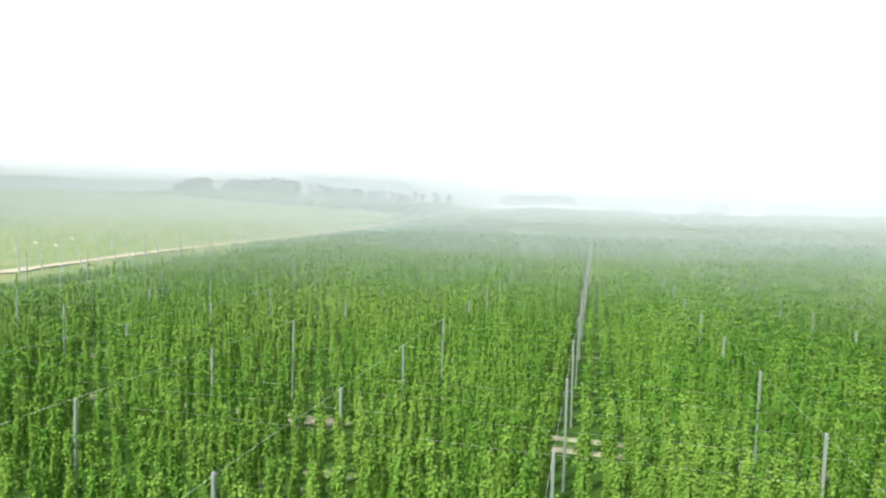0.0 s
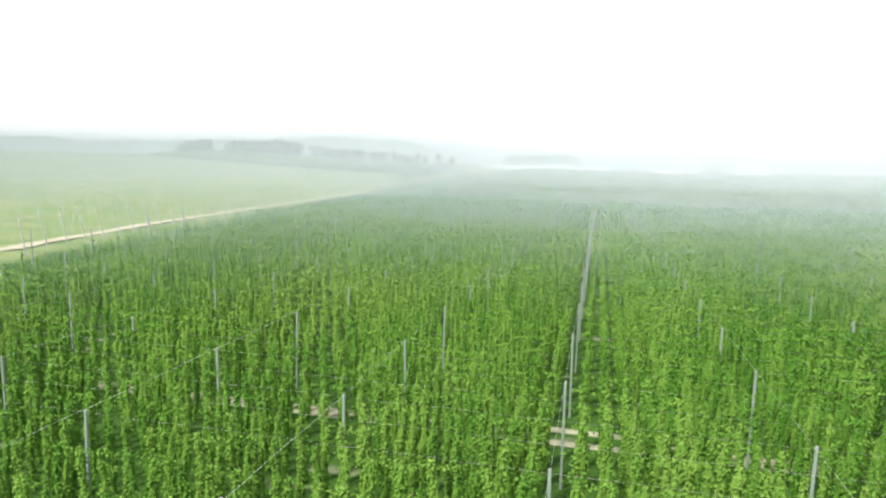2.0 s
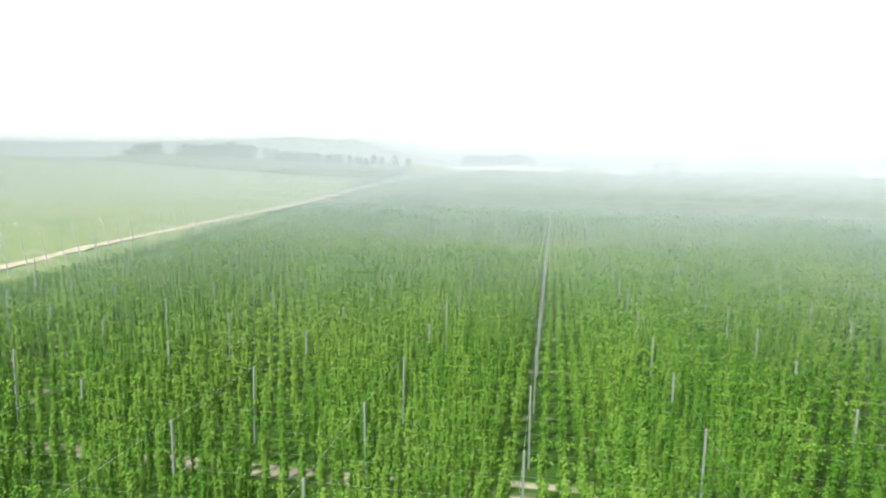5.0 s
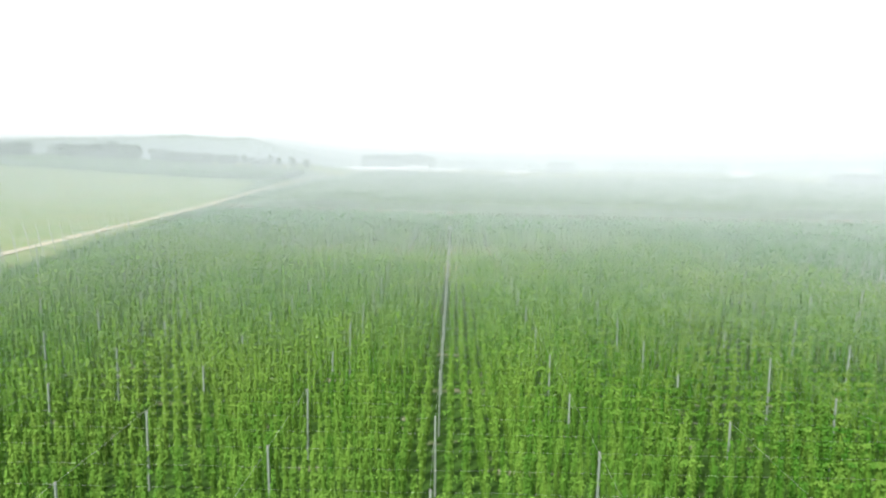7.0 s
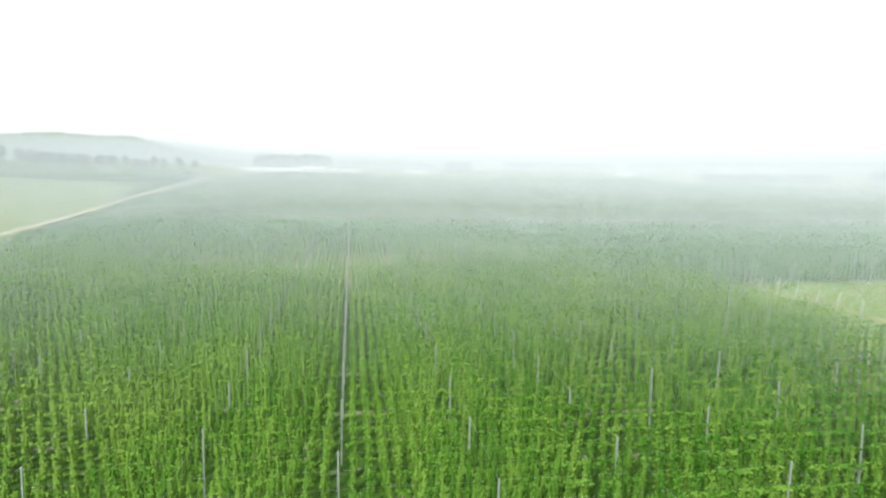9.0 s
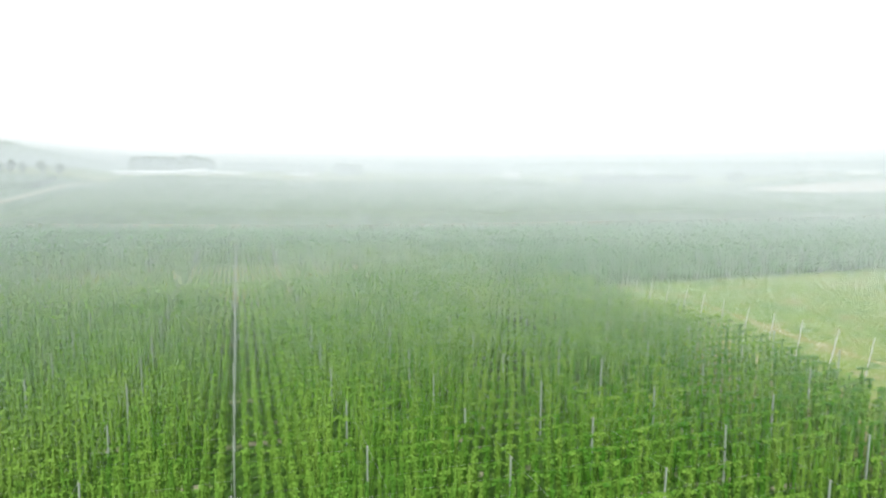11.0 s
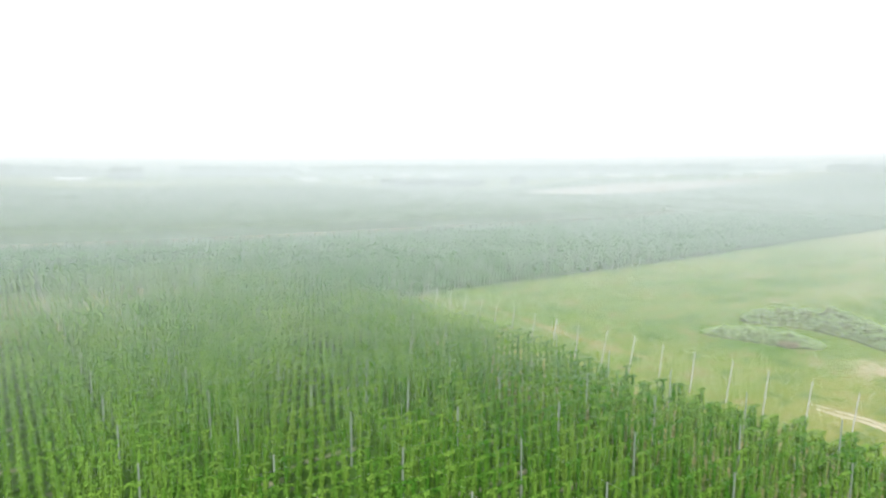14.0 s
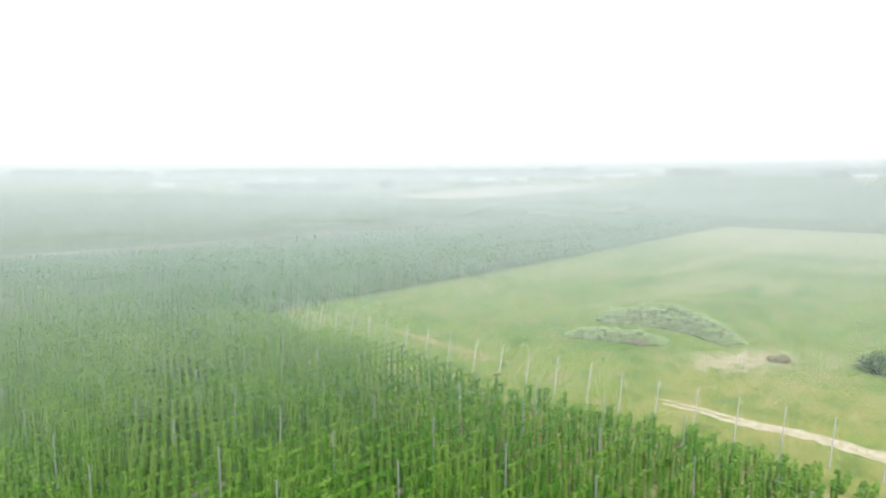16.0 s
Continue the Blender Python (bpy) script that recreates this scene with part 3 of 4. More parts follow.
# ---- posts and wires ----
def post_mesh(material, girth):
    """A square concrete post with bevelled edges, slightly tapered."""
    bm = bmesh.new()
    bmesh.ops.create_cube(bm, size=1)
    for v in bm.verts:
        s = girth if v.co.z < 0 else girth * 0.8
        v.co = Vector((v.co.x * s, v.co.y * s, TOP * (v.co.z + 0.5) + (0.0 if v.co.z > 0 else -0.3)))
    bmesh.ops.bevel(bm, geom=[e for e in bm.edges], offset=0.015, segments=1, affect="EDGES")
    me = bpy.data.meshes.new("shaft")
    bm.to_mesh(me)
    bm.free()
    me.materials.append(material)
    return me


def cap_mesh():
    """A wire saddle on the post's head."""
    bm = bmesh.new()
    bmesh.ops.create_cone(bm, cap_ends=True, segments=8, radius1=0.085, radius2=0.06, depth=0.07)
    bmesh.ops.translate(bm, verts=bm.verts, vec=(0, 0, TOP + 0.03))
    me = bpy.data.meshes.new("wire_saddle")
    bm.to_mesh(me)
    bm.free()
    me.materials.append(SADDLE)
    return me


SHAFT, CAP = post_mesh(CONCRETE, 0.165), cap_mesh()
END_SHAFT = post_mesh(PALE_CONCRETE, 0.16)


def post_places():
    out = []
    for k in range(-12, 43):
        for j in range(-6, 25):
            x, y = k * BAY, ROW0 + (ROWS * 2 if k % 2 else 0) + j * ROWS * 4
            inside = x > west_edge(y) + 3 and (x < yard_edge(y) - 4 or (y > north_edge(x) + 1 and x < east_end(y))) and y < np.interp(x, TRACK_X, TRACK_Y) - 5
            if inside:
                out.append((x, y))
    return np.array(out)


posts = post_places()
posts = posts[np.argsort(np.hypot(posts[:, 0], posts[:, 1]))]
g = np.random.default_rng(8)
tmpl = None
for x, y in posts[:300]:
    lean = g.normal(0, 0.6, 2)
    if tmpl is None:
        tmpl = new("trellis_post")
        tagged(tmpl, "grey square concrete trellis post with a wire saddle", "post", "trellis posts")
        part("shaft", SHAFT, tmpl), part("wire_saddle", CAP, tmpl, "small metal wire saddle")
        tmpl.matrix_basis = pose(x, y, float(land(x, y)), lean[0], lean[1], g.uniform(-8, 8))
    else:
        copy_thing(tmpl, pose(x, y, float(land(x, y)), lean[0], lean[1], g.uniform(-8, 8)))
rest_posts = posts[300:]
v, f = join([box_arrays(x - 0.08, x + 0.08, y - 0.08, y + 0.08, float(land(x, y)) - 0.1, float(land(x, y)) + TOP) for x, y in rest_posts])
tagged(new("far_trellis_posts", mesh_from("far_trellis_posts", v, f, CONCRETE)), "hazy grey concrete posts in the far rows", "posts", kind="stuff")


def leaning_post():
    """An end post that leans out over the headland, with its stay wire and anchor block."""
    holder = new("end_post")
    tagged(holder, "pale concrete end post leaning outwards with a stay wire", "post", "leaning end posts along the yard's edge")
    part("shaft", END_SHAFT, holder)
    part("wire_saddle", CAP, holder, "small metal wire saddle")
    v, f = tube([(0, 0, TOP - 0.1), (2.0, 0, TOP * 0.5), (4.0, 0, 0.3)], 0.012, 4)
    part("stay_wire", mesh_from("stay_wire", v, f, WIRE), holder, "thin galvanised stay wire")
    return holder


def lean_pose(x, y, heading, degrees):
    return pose(x, y, 0, 0, 0, heading) @ pose(0, 0, 0, 0, degrees, 0)


end = leaning_post()
first = True
for j in range(-5, 21):
    y = 27.4 + j * 5.7
    m = lean_pose(yard_edge(y) + g.normal(0, 0.15), y, -6 + g.normal(0, 4), 9 + g.normal(0, 1.5))
    if first:
        end.matrix_basis, first = m, False
    else:
        copy_thing(end, m)
for j in range(6, 32):
    y = 36.0 + j * 5.6
    x = float(west_edge(y)) + g.normal(0, 0.2)
    copy_thing(end, pose(0, 0, float(land(x, y))) @ lean_pose(x, y, 180 + g.normal(0, 4), 11 + g.normal(0, 1.5)))
for k in range(8, 42):
    x = k * BAY - 1
    copy_thing(end, lean_pose(x, float(north_edge(x)) - 0.4, -90 + g.normal(0, 4), 11 + g.normal(0, 1.5)))


def wire(points, thick, label, group):
    v, f = tube(points, thick, 3)
    tagged(new("trellis_wire", mesh_from("trellis_wire", v, f, WIRE)), label, "wire", group)


def sagging(a, b, n, sag):
    s = np.linspace(0, 1, n * 4 + 1)
    p = np.outer(1 - s, a) + np.outer(s, b)
    p[:, 2] -= sag * np.abs(np.sin(s * n * math.pi))
    return p


# main cables along the post lines, and cross wires that carry the strings
for k in range(-6, 8):
    wire(sagging((k * BAY, -12.0, TOP + 0.07), (k * BAY, 150.0 if k < 6 else 100.0, TOP + 0.07), 14, 0.06), 0.005, "galvanised main cable strung over the post heads", "main cables along the post lines")
for j in range(-8, 26):
    y = ROW0 + j * ROWS
    wire(sagging((-72.0, y, TOP - 0.05), (yard_edge(y) - 1.0, y, TOP - 0.05), 17, 0.05), 0.0022, "thin galvanised cross wire carrying the hop strings", "cross wires over the rows")


# ---- heaps, bushes and tufts on the meadow ----
def heap(name, line, half, height, seed, label, cover=24):
    """A long uneven earth bank, overgrown with pale weeds."""
    g = np.random.default_rng(seed)
    line = np.array(line, float)
    s = np.r_[0, np.cumsum(np.linalg.norm(np.diff(line, axis=0), axis=1))]
    n, m = 72, 23
    t = np.linspace(0, s[-1], n)
    p = np.stack([np.interp(t, s, line[:, 0]), np.interp(t, s, line[:, 1])], 1)
    p[1:-1] = (p[:-2] + 2 * p[1:-1] + p[2:]) / 4
    d = np.gradient(p, axis=0)
    d /= np.linalg.norm(d, axis=1, keepdims=True)
    nrm = np.stack([-d[:, 1], d[:, 0]], 1)
    v = np.zeros((n, m, 3))
    for i in range(n):
        fade = math.sin(math.pi * i / (n - 1)) ** 0.45
        for j in range(m):
            k = 2 * j / (m - 1) - 1
            q = p[i] + nrm[i] * k * half * (0.55 + 0.45 * fade)
            rough = noise.noise((q[0] * 0.35, q[1] * 0.35, seed)) * 0.6 + noise.noise((q[0] * 1.0, q[1] * 1.0, seed)) * 0.5
            h = height * fade * (1 - k * k) ** 1.2 * (1 + rough)
            v[i, j] = (q[0], q[1], max(h, 0) - 0.05)
    idx = (np.arange(n - 1)[:, None] * m + np.arange(m - 1)[None]).ravel()
    f = np.stack([idx, idx + 1, idx + m + 1, idx + m], 1)
    holder = new(name)
    tagged(holder, label, "earth heap")
    bank = mesh_from("earth", v.reshape(-1, 3), f, EARTH)
    for poly in bank.polygons:
        poly.use_smooth = True
    part("earth", bank, holder)
    pts = v.reshape(-1, 3)
    pts = pts[pts[:, 2] > 0.15]
    pts = np.repeat(pts, cover, axis=0)
    pts = pts + np.c_[g.normal(0, 0.35, (len(pts), 2)), g.uniform(-0.05, 0.25, len(pts))]
    out = np.c_[g.normal(0, 1, (len(pts), 2)), np.full(len(pts), 0.9)]
    lv, lf = leaves(pts, out, 0.24, g, 0.2)
    part("weed_cover", mesh_from("weed_cover", lv, lf, WEED), holder, "pale grey-green weeds covering the bank")


EARTH = dirt_material("weedy_earth", (0.065, 0.085, 0.035), (0.15, 0.17, 0.085), 0.8)
heap("earth_heap", [(143.5, 77.5), (148.5, 73), (152, 64), (150, 53), (143, 44)], 4.6, 3.7, 2, "long earth bank overgrown with pale grey-green weeds")
heap("earth_heap", [(126, 76), (128.5, 70), (131, 63), (134, 55.5)], 3.2, 2.1, 5, "low weedy spoil bank beside the longer heap", 14)


def bush(x, y, r, h, seed, label, material=None):
    g = np.random.default_rng(seed)
    holder = new("bush")
    tagged(holder, label, "bush")
    holder.location = (x, y, float(land(x, y)))
    stems = [tube([(0, 0, -0.1), (math.cos(a) * r * 0.3, math.sin(a) * r * 0.3, h * 0.4), (math.cos(a) * r * 0.6, math.sin(a) * r * 0.6, h * 0.75)], np.array([0.07, 0.05, 0.02]), 5) for a in g.uniform(0, 6.28, 6)]
    part("stems", mesh_from("stems", *join(stems), BARK), holder, "thin dark stems")
    pts, outs = [], []
    for _ in range(14):
        a, q = g.uniform(0, 6.28), math.sqrt(g.uniform(0, 1)) * 0.75
        c = np.array((math.cos(a) * r * q, math.sin(a) * r * q, h * g.uniform(0.3, 0.75)))
        d = g.normal(0, 1, (150, 3))
        d /= np.linalg.norm(d, axis=1, keepdims=True)
        p = c + d * np.array((r * 0.38, r * 0.38, h * 0.28)) * g.uniform(0.5, 1.05, (150, 1))
        p[:, 2] = np.maximum(p[:, 2], 0.05)
        pts.append(p), outs.append(d)
    lv, lf = leaves(np.concatenate(pts), np.concatenate(outs), 0.09 * r + 0.04, g, 0.1)
    part("foliage", mesh_from("foliage", lv, lf, material or SHRUB), holder)


bush(143.5, 18.0, 4.4, 3.4, 31, "round dark green bush standing in the meadow")
bush(137.5, 34.0, 2.2, 1.0, 32, "low brownish-green bush beside the bare patch", DRY_SHRUB)
bush(129.5, 60.0, 2.0, 1.2, 33, "small brownish bush at the foot of the spoil bank", DRY_SHRUB)


def tufts():
    """Grass and weed tufts that roughen the meadow and the headland."""
    g = np.random.default_rng(51)
    x, y = g.uniform(76, 200, 8000), g.uniform(0, 144, 8000)
    dens = np.array([noise.noise((a * 0.06, b * 0.09, 3.0)) for a, b in zip(x, y)])
    keep = (x > plant_edge(y) - 1) & (g.uniform(-0.45, 0.55, len(x)) < dens) & ~((np.abs(x - 98.5) < 3) & (y < 42)) & (np.hypot((x - 132.5) / 10, (y - 40) / 7) > 1)
    x, y = x[keep], y[keep]
    n = len(x)
    base = np.repeat(np.c_[x, y, np.zeros(n)], 5, axis=0) + np.c_[g.normal(0, 0.45, (n * 5, 2)), np.zeros(n * 5)]
    out = np.c_[g.normal(0, 0.6, (n * 5, 2)), np.full(n * 5, 1.0)]
    v, f = leaves(base, out, 0.17, g, 0.3)
    tagged(new("grass_tufts", mesh_from("grass_tufts", v, f, GRASS)), "uneven yellow-green grass and weed tufts", "grass", kind="stuff")


tufts()


def sack(x, y, r, seed):
    """A small full sack lying on the grass: a rounded, creased lump."""
    g = np.random.default_rng(seed)
    bm = bmesh.new()
    bmesh.ops.create_uvsphere(bm, u_segments=14, v_segments=9, radius=1.0)
    for v in bm.verts:
        crease = 1 + 0.12 * noise.noise(v.co * 2.2 + Vector((seed, 0, 0)))
        v.co = Vector((v.co.x * r * 1.35, v.co.y * r * 0.85, max(v.co.z, -0.55) * r * 0.75 + r * 0.40)) * crease
    me = bpy.data.meshes.new("white_sack")
    bm.to_mesh(me)
    bm.free()
    me.materials.append(SACK)
    ob = tagged(new("white_sack", me), "small full white sack lying on the meadow grass", "sack", "white sacks on the meadow")
    ob.matrix_basis = pose(x, y, float(land(x, y)), 0, 0, g.uniform(0, 180))


SACK = plain_material("white_sackcloth", (0.70, 0.70, 0.68), (0.82, 0.82, 0.80), 0.8, 0.0, 3.0)
for k, (x, y) in enumerate(((-135, 124), (-151, 145), (-160, 167), (-146, 160), (-166, 187), (-145, 172), (-172, 207), (-147, 187), (-175, 225), (-170, 233), (-139, 140))):
    sack(x, y, 0.20 + 0.04 * (k % 3), k + 1)
for x, y, r in ((-225, 472, 2.2),):
    bush(x, y, r, r * 0.7, int(x + 400), "small dark bush on the western meadow")


# ---- trees ----
def tree_meshes(seed, tall=10.0, wide=3.4, trunk=0.25):
    """Trunk with limbs, and a crown of leafy clumps, for a tree of that height."""
    g = np.random.default_rng(seed)
    wood = [tube([(0, 0, -0.4), (0.1, 0.05, tall * 0.25), (0, 0.1, tall * 0.55), (0.1, 0, tall * 0.9)], np.array([trunk * 1.25, trunk, trunk * 0.65, trunk * 0.2]), 7)]
    pts, outs = [], []
    for k in range(13):
        a, z = k * 2.4 + g.uniform(-0.4, 0.4), tall * g.uniform(0.28, 0.92)
        r = wide * math.sqrt(max(0.05, 1 - ((z / tall - 0.58) / 0.44) ** 2)) * g.uniform(0.35, 0.8)
        c = np.array((math.cos(a) * r, math.sin(a) * r, z))
        wood.append(tube([(0, 0, z * 0.72), c * (0.5, 0.5, 0.9), c], np.array([trunk * 0.45, trunk * 0.3, 0.03]), 4))
        d = g.normal(0, 1, (64, 3))
        d /= np.linalg.norm(d, axis=1, keepdims=True)
        pts.append(c + d * np.array((wide * 0.46, wide * 0.46, tall * 0.11)) * g.uniform(0.4, 1.1, (64, 1)))
        outs.append(d)
    lv, lf = leaves(np.concatenate(pts), np.concatenate(outs), 1.5, g, 0.2)
    return mesh_from("trunk", *join(wood), BARK), mesh_from("crown", lv, lf, TREE)


TREES = [tree_meshes(60 + k, 10.0, w) for k, w in enumerate((3.4, 3.0, 4.0, 2.6))]


def tree(az, far, height, girth, k, label, group):
    x, y = far * math.sin(radians(az)), far * math.cos(radians(az))
    holder = new("tree")
    tagged(holder, label, "tree", group)
    s = height / 10.0
    holder.matrix_basis = pose(x, y, float(land(x, y)), 0, 0, (az * 97 + k * 50) % 360) @ Matrix.Diagonal((s * girth, s * girth, s, 1))
    part("trunk", TREES[k % 4][0], holder), part("crown", TREES[k % 4][1], holder)


g = np.random.default_rng(14)
for az, h, w in ((-36.0, 12, 1.2), (-35.4, 14, 1.2), (-34.7, 17, 1.2), (-34.1, 16, 1.2), (-32.7, 8, 0.8)):
    tree(az, 690, h, w, int(g.integers(4)), "hazy broadleaf tree in a small group", "trees by the western field")
for az in np.arange(-31.7, -26.4, 0.5):
    tree(az, 690 + g.uniform(-12, 12), 16.8 + g.uniform(-1.5, 1.2), 1.35, int(g.integers(4)), "tall hazy tree in a dense grove", "grove of tall trees")
for az in (-25.3, -24.6, -23.9, -23.3, -22.6, -21.9, -21.2):
    tree(az, 690 + g.uniform(-8, 8), 12.5 + g.uniform(-1.5, 1.0), 1.05, int(g.integers(4)), "hazy roadside tree in a row", "row of roadside trees")
for az in (-20.1, -19.2, -18.2, -17.4, -16.8, -16.1, -15.4, -14.2, -13.0):
    tree(az, 690, 11.0 + g.uniform(-1.2, 1.2), 0.9, int(g.integers(4)), "hazy roadside tree standing apart in a row", "row of roadside trees")


def wood(name, az0, az1, far, height, count, seed, label, depth=30.0):
    """A far wood: many crowns in one object."""
    g = np.random.default_rng(seed)
    pts, outs = [], []
    for k in range(count):
        a, r = radians(az0 + (az1 - az0) * (k + g.uniform(0, 1)) / count), far + g.uniform(0, depth)
        x, y = r * math.sin(a), r * math.cos(a)
        h = height * g.uniform(0.8, 1.08)
        base = float(land(x, y))
        d = g.normal(0, 1, (130, 3))
        d /= np.linalg.norm(d, axis=1, keepdims=True)
        p = np.array((x, y, base + h * 0.5)) + d * np.array((h * 0.36, h * 0.36, h * 0.5)) * g.uniform(0.55, 1.05, (130, 1))
        pts.append(p), outs.append(d)
    v, f = leaves(np.concatenate(pts), np.concatenate(outs), height * 0.30, g, 0.2)
    tagged(new(name, mesh_from(name, v, f, TREE)), label, "wood", kind="stuff")


wood("far_wood", 30.4, 39.4, 1000, 10.5, 70, 71, "low dense hazy wood far across the fields")
wood("far_wood", 42.0, 43.0, 1000, 13, 6, 72, "hazy clump of trees far off")
wood("far_wood", -7.9, -2.0, 1120, 22, 34, 73, "pale hazy wood behind the long sheds", 60)
wood("far_wood", 13.6, 23.0, 1500, 20, 60, 74, "very pale wood at the horizon", 80)
wood("far_wood", 8.4, 10.4, 1200, 17, 12, 75, "pale clump of trees at the horizon", 40)
wood("far_wood", -1.0, 7.4, 1500, 18, 44, 76, "very pale trees at the horizon", 80)
wood("far_wood", 43.5, 60.0, 1460, 21, 80, 77, "pale trees round the far village", 120)
wood("far_wood", 66.8, 71.5, 1350, 13, 26, 78, "hazy wood behind the far farm", 40)
wood("far_wood", 78.4, 79.8, 1060, 11, 7, 79, "blue-grey hazy trees on the eastern slope", 20)


def hill(name, angles, heights, far, seed, label):
    """A wooded ridge at the horizon, with both its slopes."""
    g = np.random.default_rng(seed)
    a = np.arange(angles[0], angles[-1], 0.18)
    z = np.interp(a, angles, heights)
    rows = []
    for r, k in ((0.80, 0.0), (0.88, 0.45), (0.95, 0.85), (1.0, 1.0), (1.10, 0.6), (1.22, 0.0)):
        rr = far * r
        x, y = rr * np.sin(np.radians(a)), rr * np.cos(np.radians(a))
        base = land(x, y)
        bump = g.uniform(-2.2, 2.2, len(a)) * k
        rows.append(np.stack([x, y, base - 0.5 + np.maximum(z - base, 2) * k + bump], 1))
    v = np.stack(rows, 1).reshape(-1, 3)
    i = (np.arange(len(a) - 1)[:, None] * 6 + np.arange(5)[None]).ravel()
    ob = new(name, mesh_from(name, v, np.stack([i, i + 6, i + 7, i + 1], 1), HILL))
    for poly in ob.data.polygons:
        poly.use_smooth = True
    tagged(ob, label, "hill", kind="structure")


hill("backdrop_hill_west", (-75, -48, -45.7, -43.8, -38, -33, -26, -23.6, -20.6, -17.5, -15, -12.9, -11.3, -9), (60, 72, 76, 68, 74, 80, 90, 98, 95, 93, 72, 56, 46, 34), 1800, 81, "pale blue-grey wooded hill on the horizon")
hill("backdrop_hill_east", (24, 29, 36.5, 40, 51, 58, 67, 76, 80, 90, 110), (42, 48, 50, 51, 53, 50, 54, 54, 58, 60, 60), 1800, 82, "pale hazy ridge on the eastern horizon")


# ---- far buildings ----
def building(az, far, length, width, eaves, ridge, turn, label, windows=3):
    """A gabled building with walls, roof, door and windows."""
    x, y = far * math.sin(radians(az)), far * math.cos(radians(az))
    holder = new("farm_building")
    tagged(holder, label, "building", "far farm buildings")
    holder.matrix_basis = pose(x, y, float(land(x, y)) - 0.2, 0, 0, turn)
    l, w = length / 2, width / 2
    v = np.array([(-l, -w, 0), (l, -w, 0), (l, w, 0), (-l, w, 0), (-l, -w, eaves), (l, -w, eaves), (l, w, eaves), (-l, w, eaves), (-l, 0, ridge), (l, 0, ridge)], float)
    me = bpy.data.meshes.new("wall")
    me.from_pydata([tuple(q) for q in v], [], [(0, 1, 5, 4), (2, 3, 7, 6), (1, 2, 6, 9, 5), (3, 0, 4, 8, 7), (0, 3, 2, 1)])
    me.materials.append(WALL)
    part("wall", me, holder)
    o, th = 0.5, 0.18
    rv, rf = [], []
    for side in (-1, 1):
        b = len(rv)
        drop = (ridge - eaves) / w * o
        rv += [(-l - o, side * (w + o), eaves - drop + 0.05), (l + o, side * (w + o), eaves - drop + 0.05), (l + o, 0, ridge + 0.05), (-l - o, 0, ridge + 0.05)]
        rv += [(q[0], q[1], q[2] + th) for q in rv[b : b + 4]]
        rf += [tuple(b + q for q in c) for c in ((0, 1, 2, 3), (4, 7, 6, 5), (0, 4, 5, 1), (2, 6, 7, 3), (0, 3, 7, 4), (1, 5, 6, 2))]
    me = bpy.data.meshes.new("roof")
    me.from_pydata(rv, [], rf)
    me.materials.append(ROOF)
    part("roof", me, holder, "pale sheet roof")
    for k in range(windows):
        cx = -l + length * (k + 0.7) / (windows + 0.4)
        bv, bf = box_arrays(cx - 0.7, cx + 0.7, -w - 0.04, -w + 0.1, eaves * 0.4, eaves * 0.75)
        part("window", mesh_from("window", bv, bf, PANE), holder, "dark window")
    bv, bf = box_arrays(-l + 0.8, -l + 2.6, -w - 0.05, -w + 0.1, 0.2, min(eaves * 0.8, 2.6))
    part("door", mesh_from("door", bv, bf, PANE), holder, "dark door")


building(-6.8, 905, 80, 12, 3.2, 5.6, 4, "very long low shed with a white roof", 12)
building(-3.3, 890, 30, 12, 4.5, 7.4, 8, "white-roofed barn at the end of a long shed", 4)
building(-0.7, 930, 46, 10, 2.6, 4.4, -2, "low grey-white shed beside the barn", 6)
building(5.6, 1040, 38, 12, 3.0, 5.0, -3, "long low white-roofed shed in the haze", 8)
building(24.0, 960, 27, 10, 4.5, 7.0, -20, "white-roofed barn in the haze", 4)
building(29.2, 1090, 12, 9, 4.0, 6.5, -25, "small white-roofed house in the haze", 2)
building(32.2, 1150, 30, 11, 6.0, 9.0, -30, "long white-roofed hall behind the wood", 5)
building(35.6, 1150, 28, 11, 6.0, 9.0, -34, "white-roofed hall behind the wood", 4)
building(48.2, 1080, 21, 12, 7.0, 10.0, -45, "white house of the far village", 3)
building(51.2, 1100, 38, 10, 3.6, 6.0, -50, "low white-roofed shed of the far village", 5)
building(54.5, 1100, 18, 10, 3.6, 6.0, -52, "low white-roofed house of the far village", 3)
building(60.4, 1090, 18, 10, 5.0, 8.0, -58, "white gabled house of the far village", 3)
building(62.7, 1080, 34, 10, 5.0, 7.5, -60, "long white-roofed farm shed in the haze", 5)
building(64.0, 1060, 14, 11, 6.0, 9.0, -62, "white-roofed farmhouse in the haze", 3)
building(66.1, 1120, 24, 12, 8.0, 11.0, -64, "tall white-roofed barn in the haze", 3)
building(81.0, 1050, 26, 10, 5.0, 8.0, -78, "white-roofed house on the eastern slope", 3)


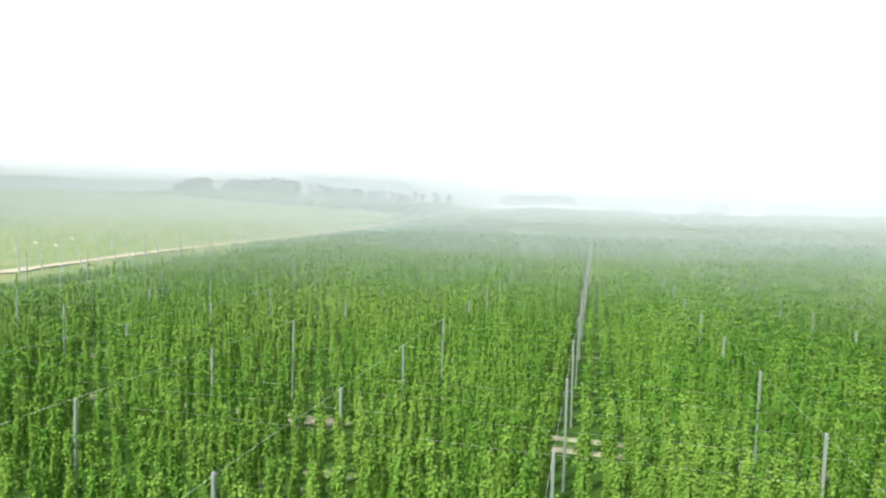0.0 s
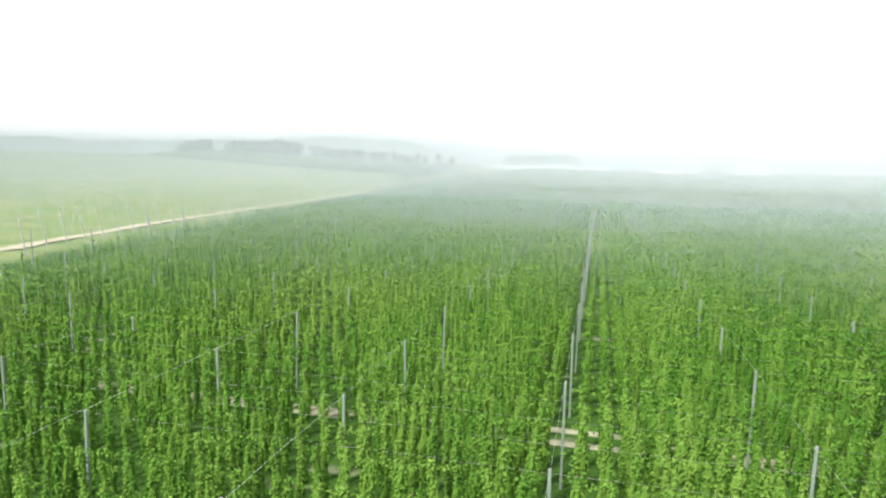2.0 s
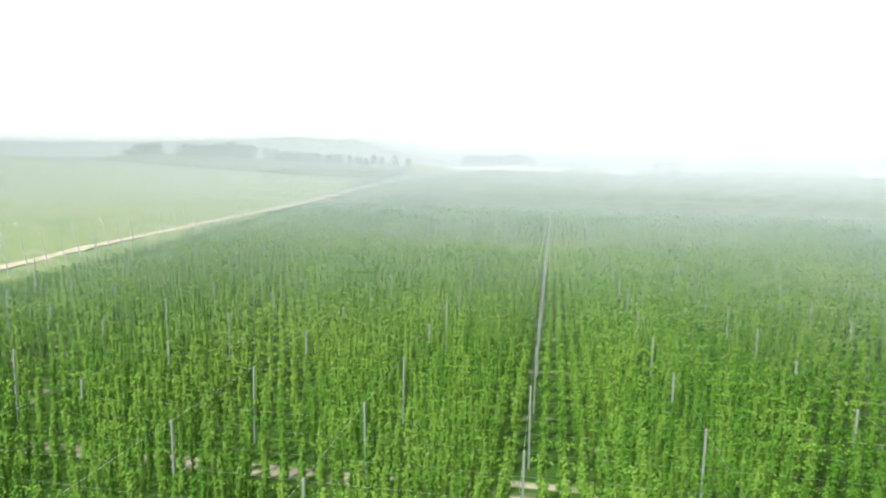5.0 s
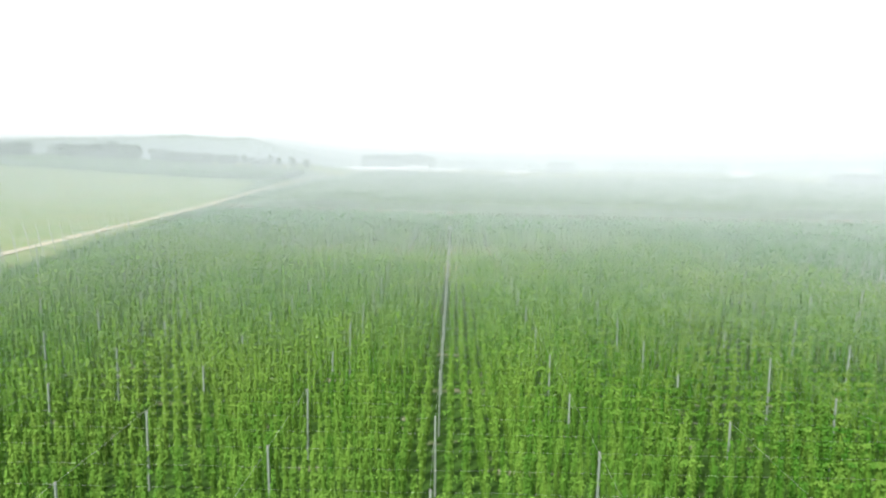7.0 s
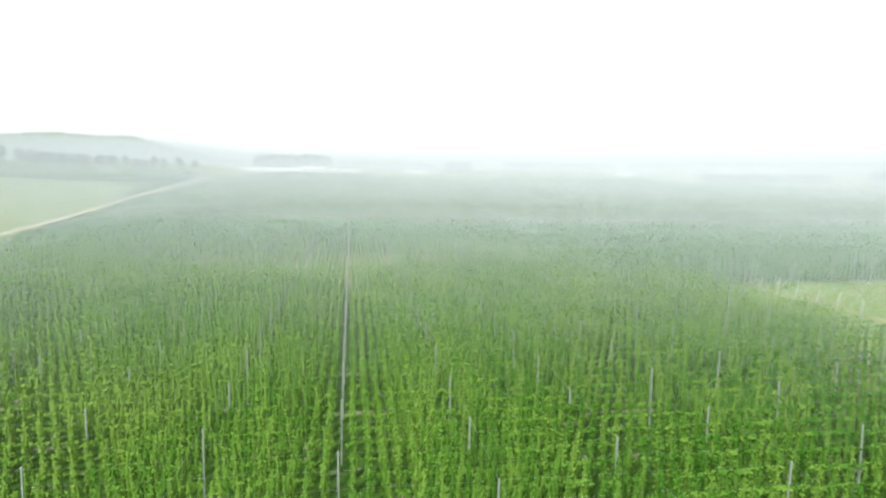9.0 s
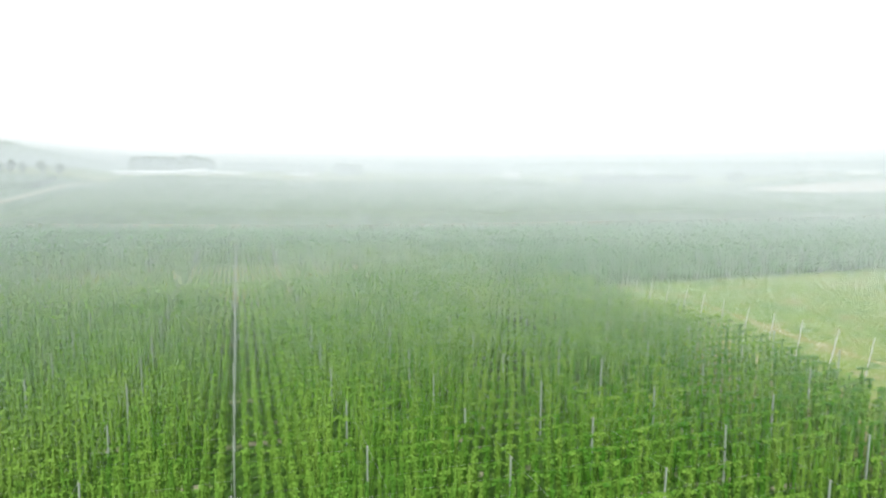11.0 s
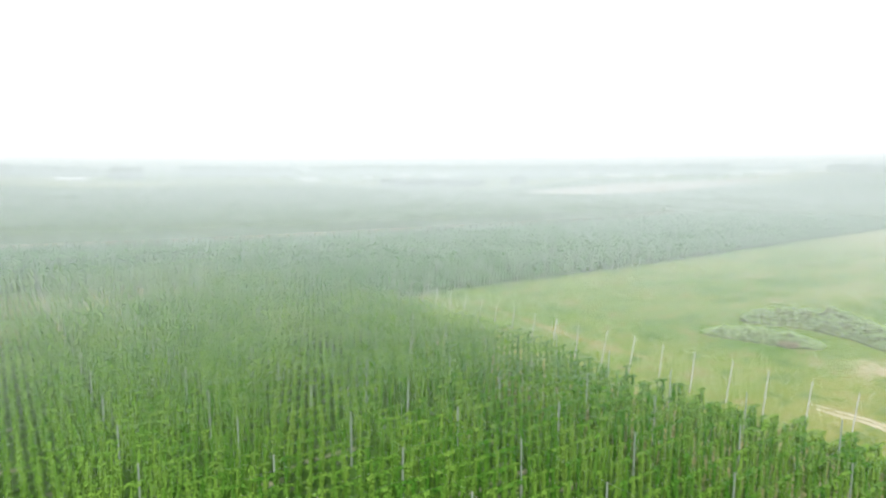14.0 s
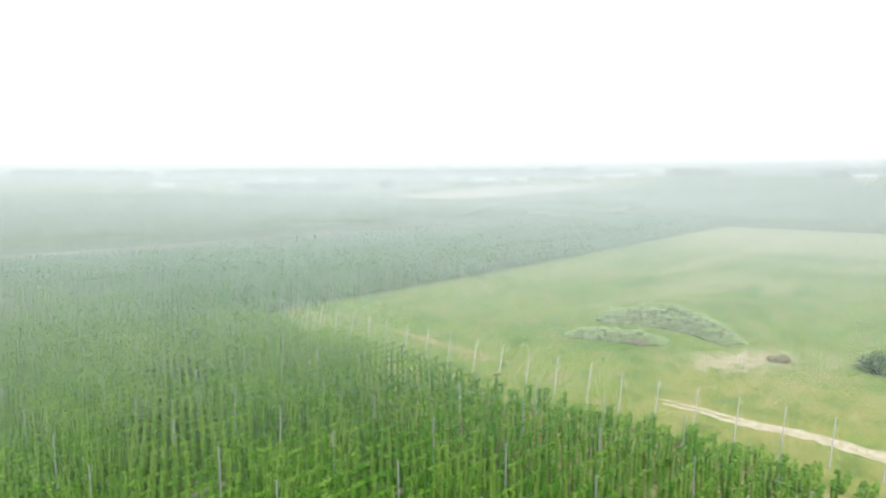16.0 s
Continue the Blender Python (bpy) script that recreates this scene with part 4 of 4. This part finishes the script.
# ---- haze, imitated by added rings of threads ----
def haze_threads(radius, cover, pitch, slant):
    """Imitates haze at one distance by very many fine pale slanting threads standing round the site, thickest a few
    metres over the crops and thinning towards the sky, that let most light past.
    """
    turn = 0.0006 * pitch
    lean = math.tan(radians(slant)) / radius
    over = abs(lean) * 60
    n = int((radians(157) + over) / turn)
    a = radians(-60) - (over if slant > 0 else 0) + (np.arange(n) + 0.37 * pitch) * turn
    half = radius * turn * cover / 2
    ground = land(radius * np.sin(a), radius * np.cos(a))
    # their upper limit is fitted to the camera's sightlines: higher with distance, most before the hills
    deg = np.degrees(a)
    full = np.interp(deg, (-60, -16, -9, 30, 60), (26, 26, 30, 31, 33)) + radius * np.interp(deg, (-60, -40, -30, -24, -17, -12, -9, 15, 30, 45, 60, 80), (0.016, 0.019, 0.026, 0.033, 0.032, 0.016, 0.006, 0.007, 0.010, 0.012, 0.013, 0.016))
    soft = 5 + radius * np.interp(deg, (-30, -9), (0.007, 0.012))
    bottom, crown = ground + 2.0, ground + 8.0
    full = np.maximum(full, crown + 1)
    z, share = [bottom, crown], [0.2, 1.08]
    steps = 1 + int(math.degrees(over) / 6)
    for k in range(steps):
        z.append(crown + (full - crown) * (k + 1) / steps)
        share.append(1.08 - 0.28 * (k + 1) / steps)
    z.append(full + soft)
    share.append(0.0)
    m = len(z)
    v = np.zeros((n, m, 2, 3))
    for k in range(m):
        b = a + z[k] * lean
        for side, sgn in enumerate((-1, 1)):
            w = sgn * half * max(share[k], 0.004)
            v[:, k, side] = np.stack([radius * np.sin(b) + np.cos(b) * w, radius * np.cos(b) - np.sin(b) * w, z[k]], 1)
    i = (np.arange(n)[:, None] * m * 2 + np.arange(m - 1)[None] * 2).ravel()
    tagged(new("haze", mesh_from("haze", v.reshape(-1, 3), np.stack([i, i + 1, i + 3, i + 2], 1), HAZE_THREAD)), "fine pale threads standing in for thin summer haze over the fields", "haze", kind="stuff")


SLANTS = (0, 18, -18, 9, -12, 24, -28, 36, -40, 48, -52, 58, -60, 30)
for k, (radius, cover) in enumerate(HAZE_RINGS):
    haze_threads(radius, cover, 1.1 + 0.3 * ((k * 0.618) % 1), SLANTS[k % len(SLANTS)])
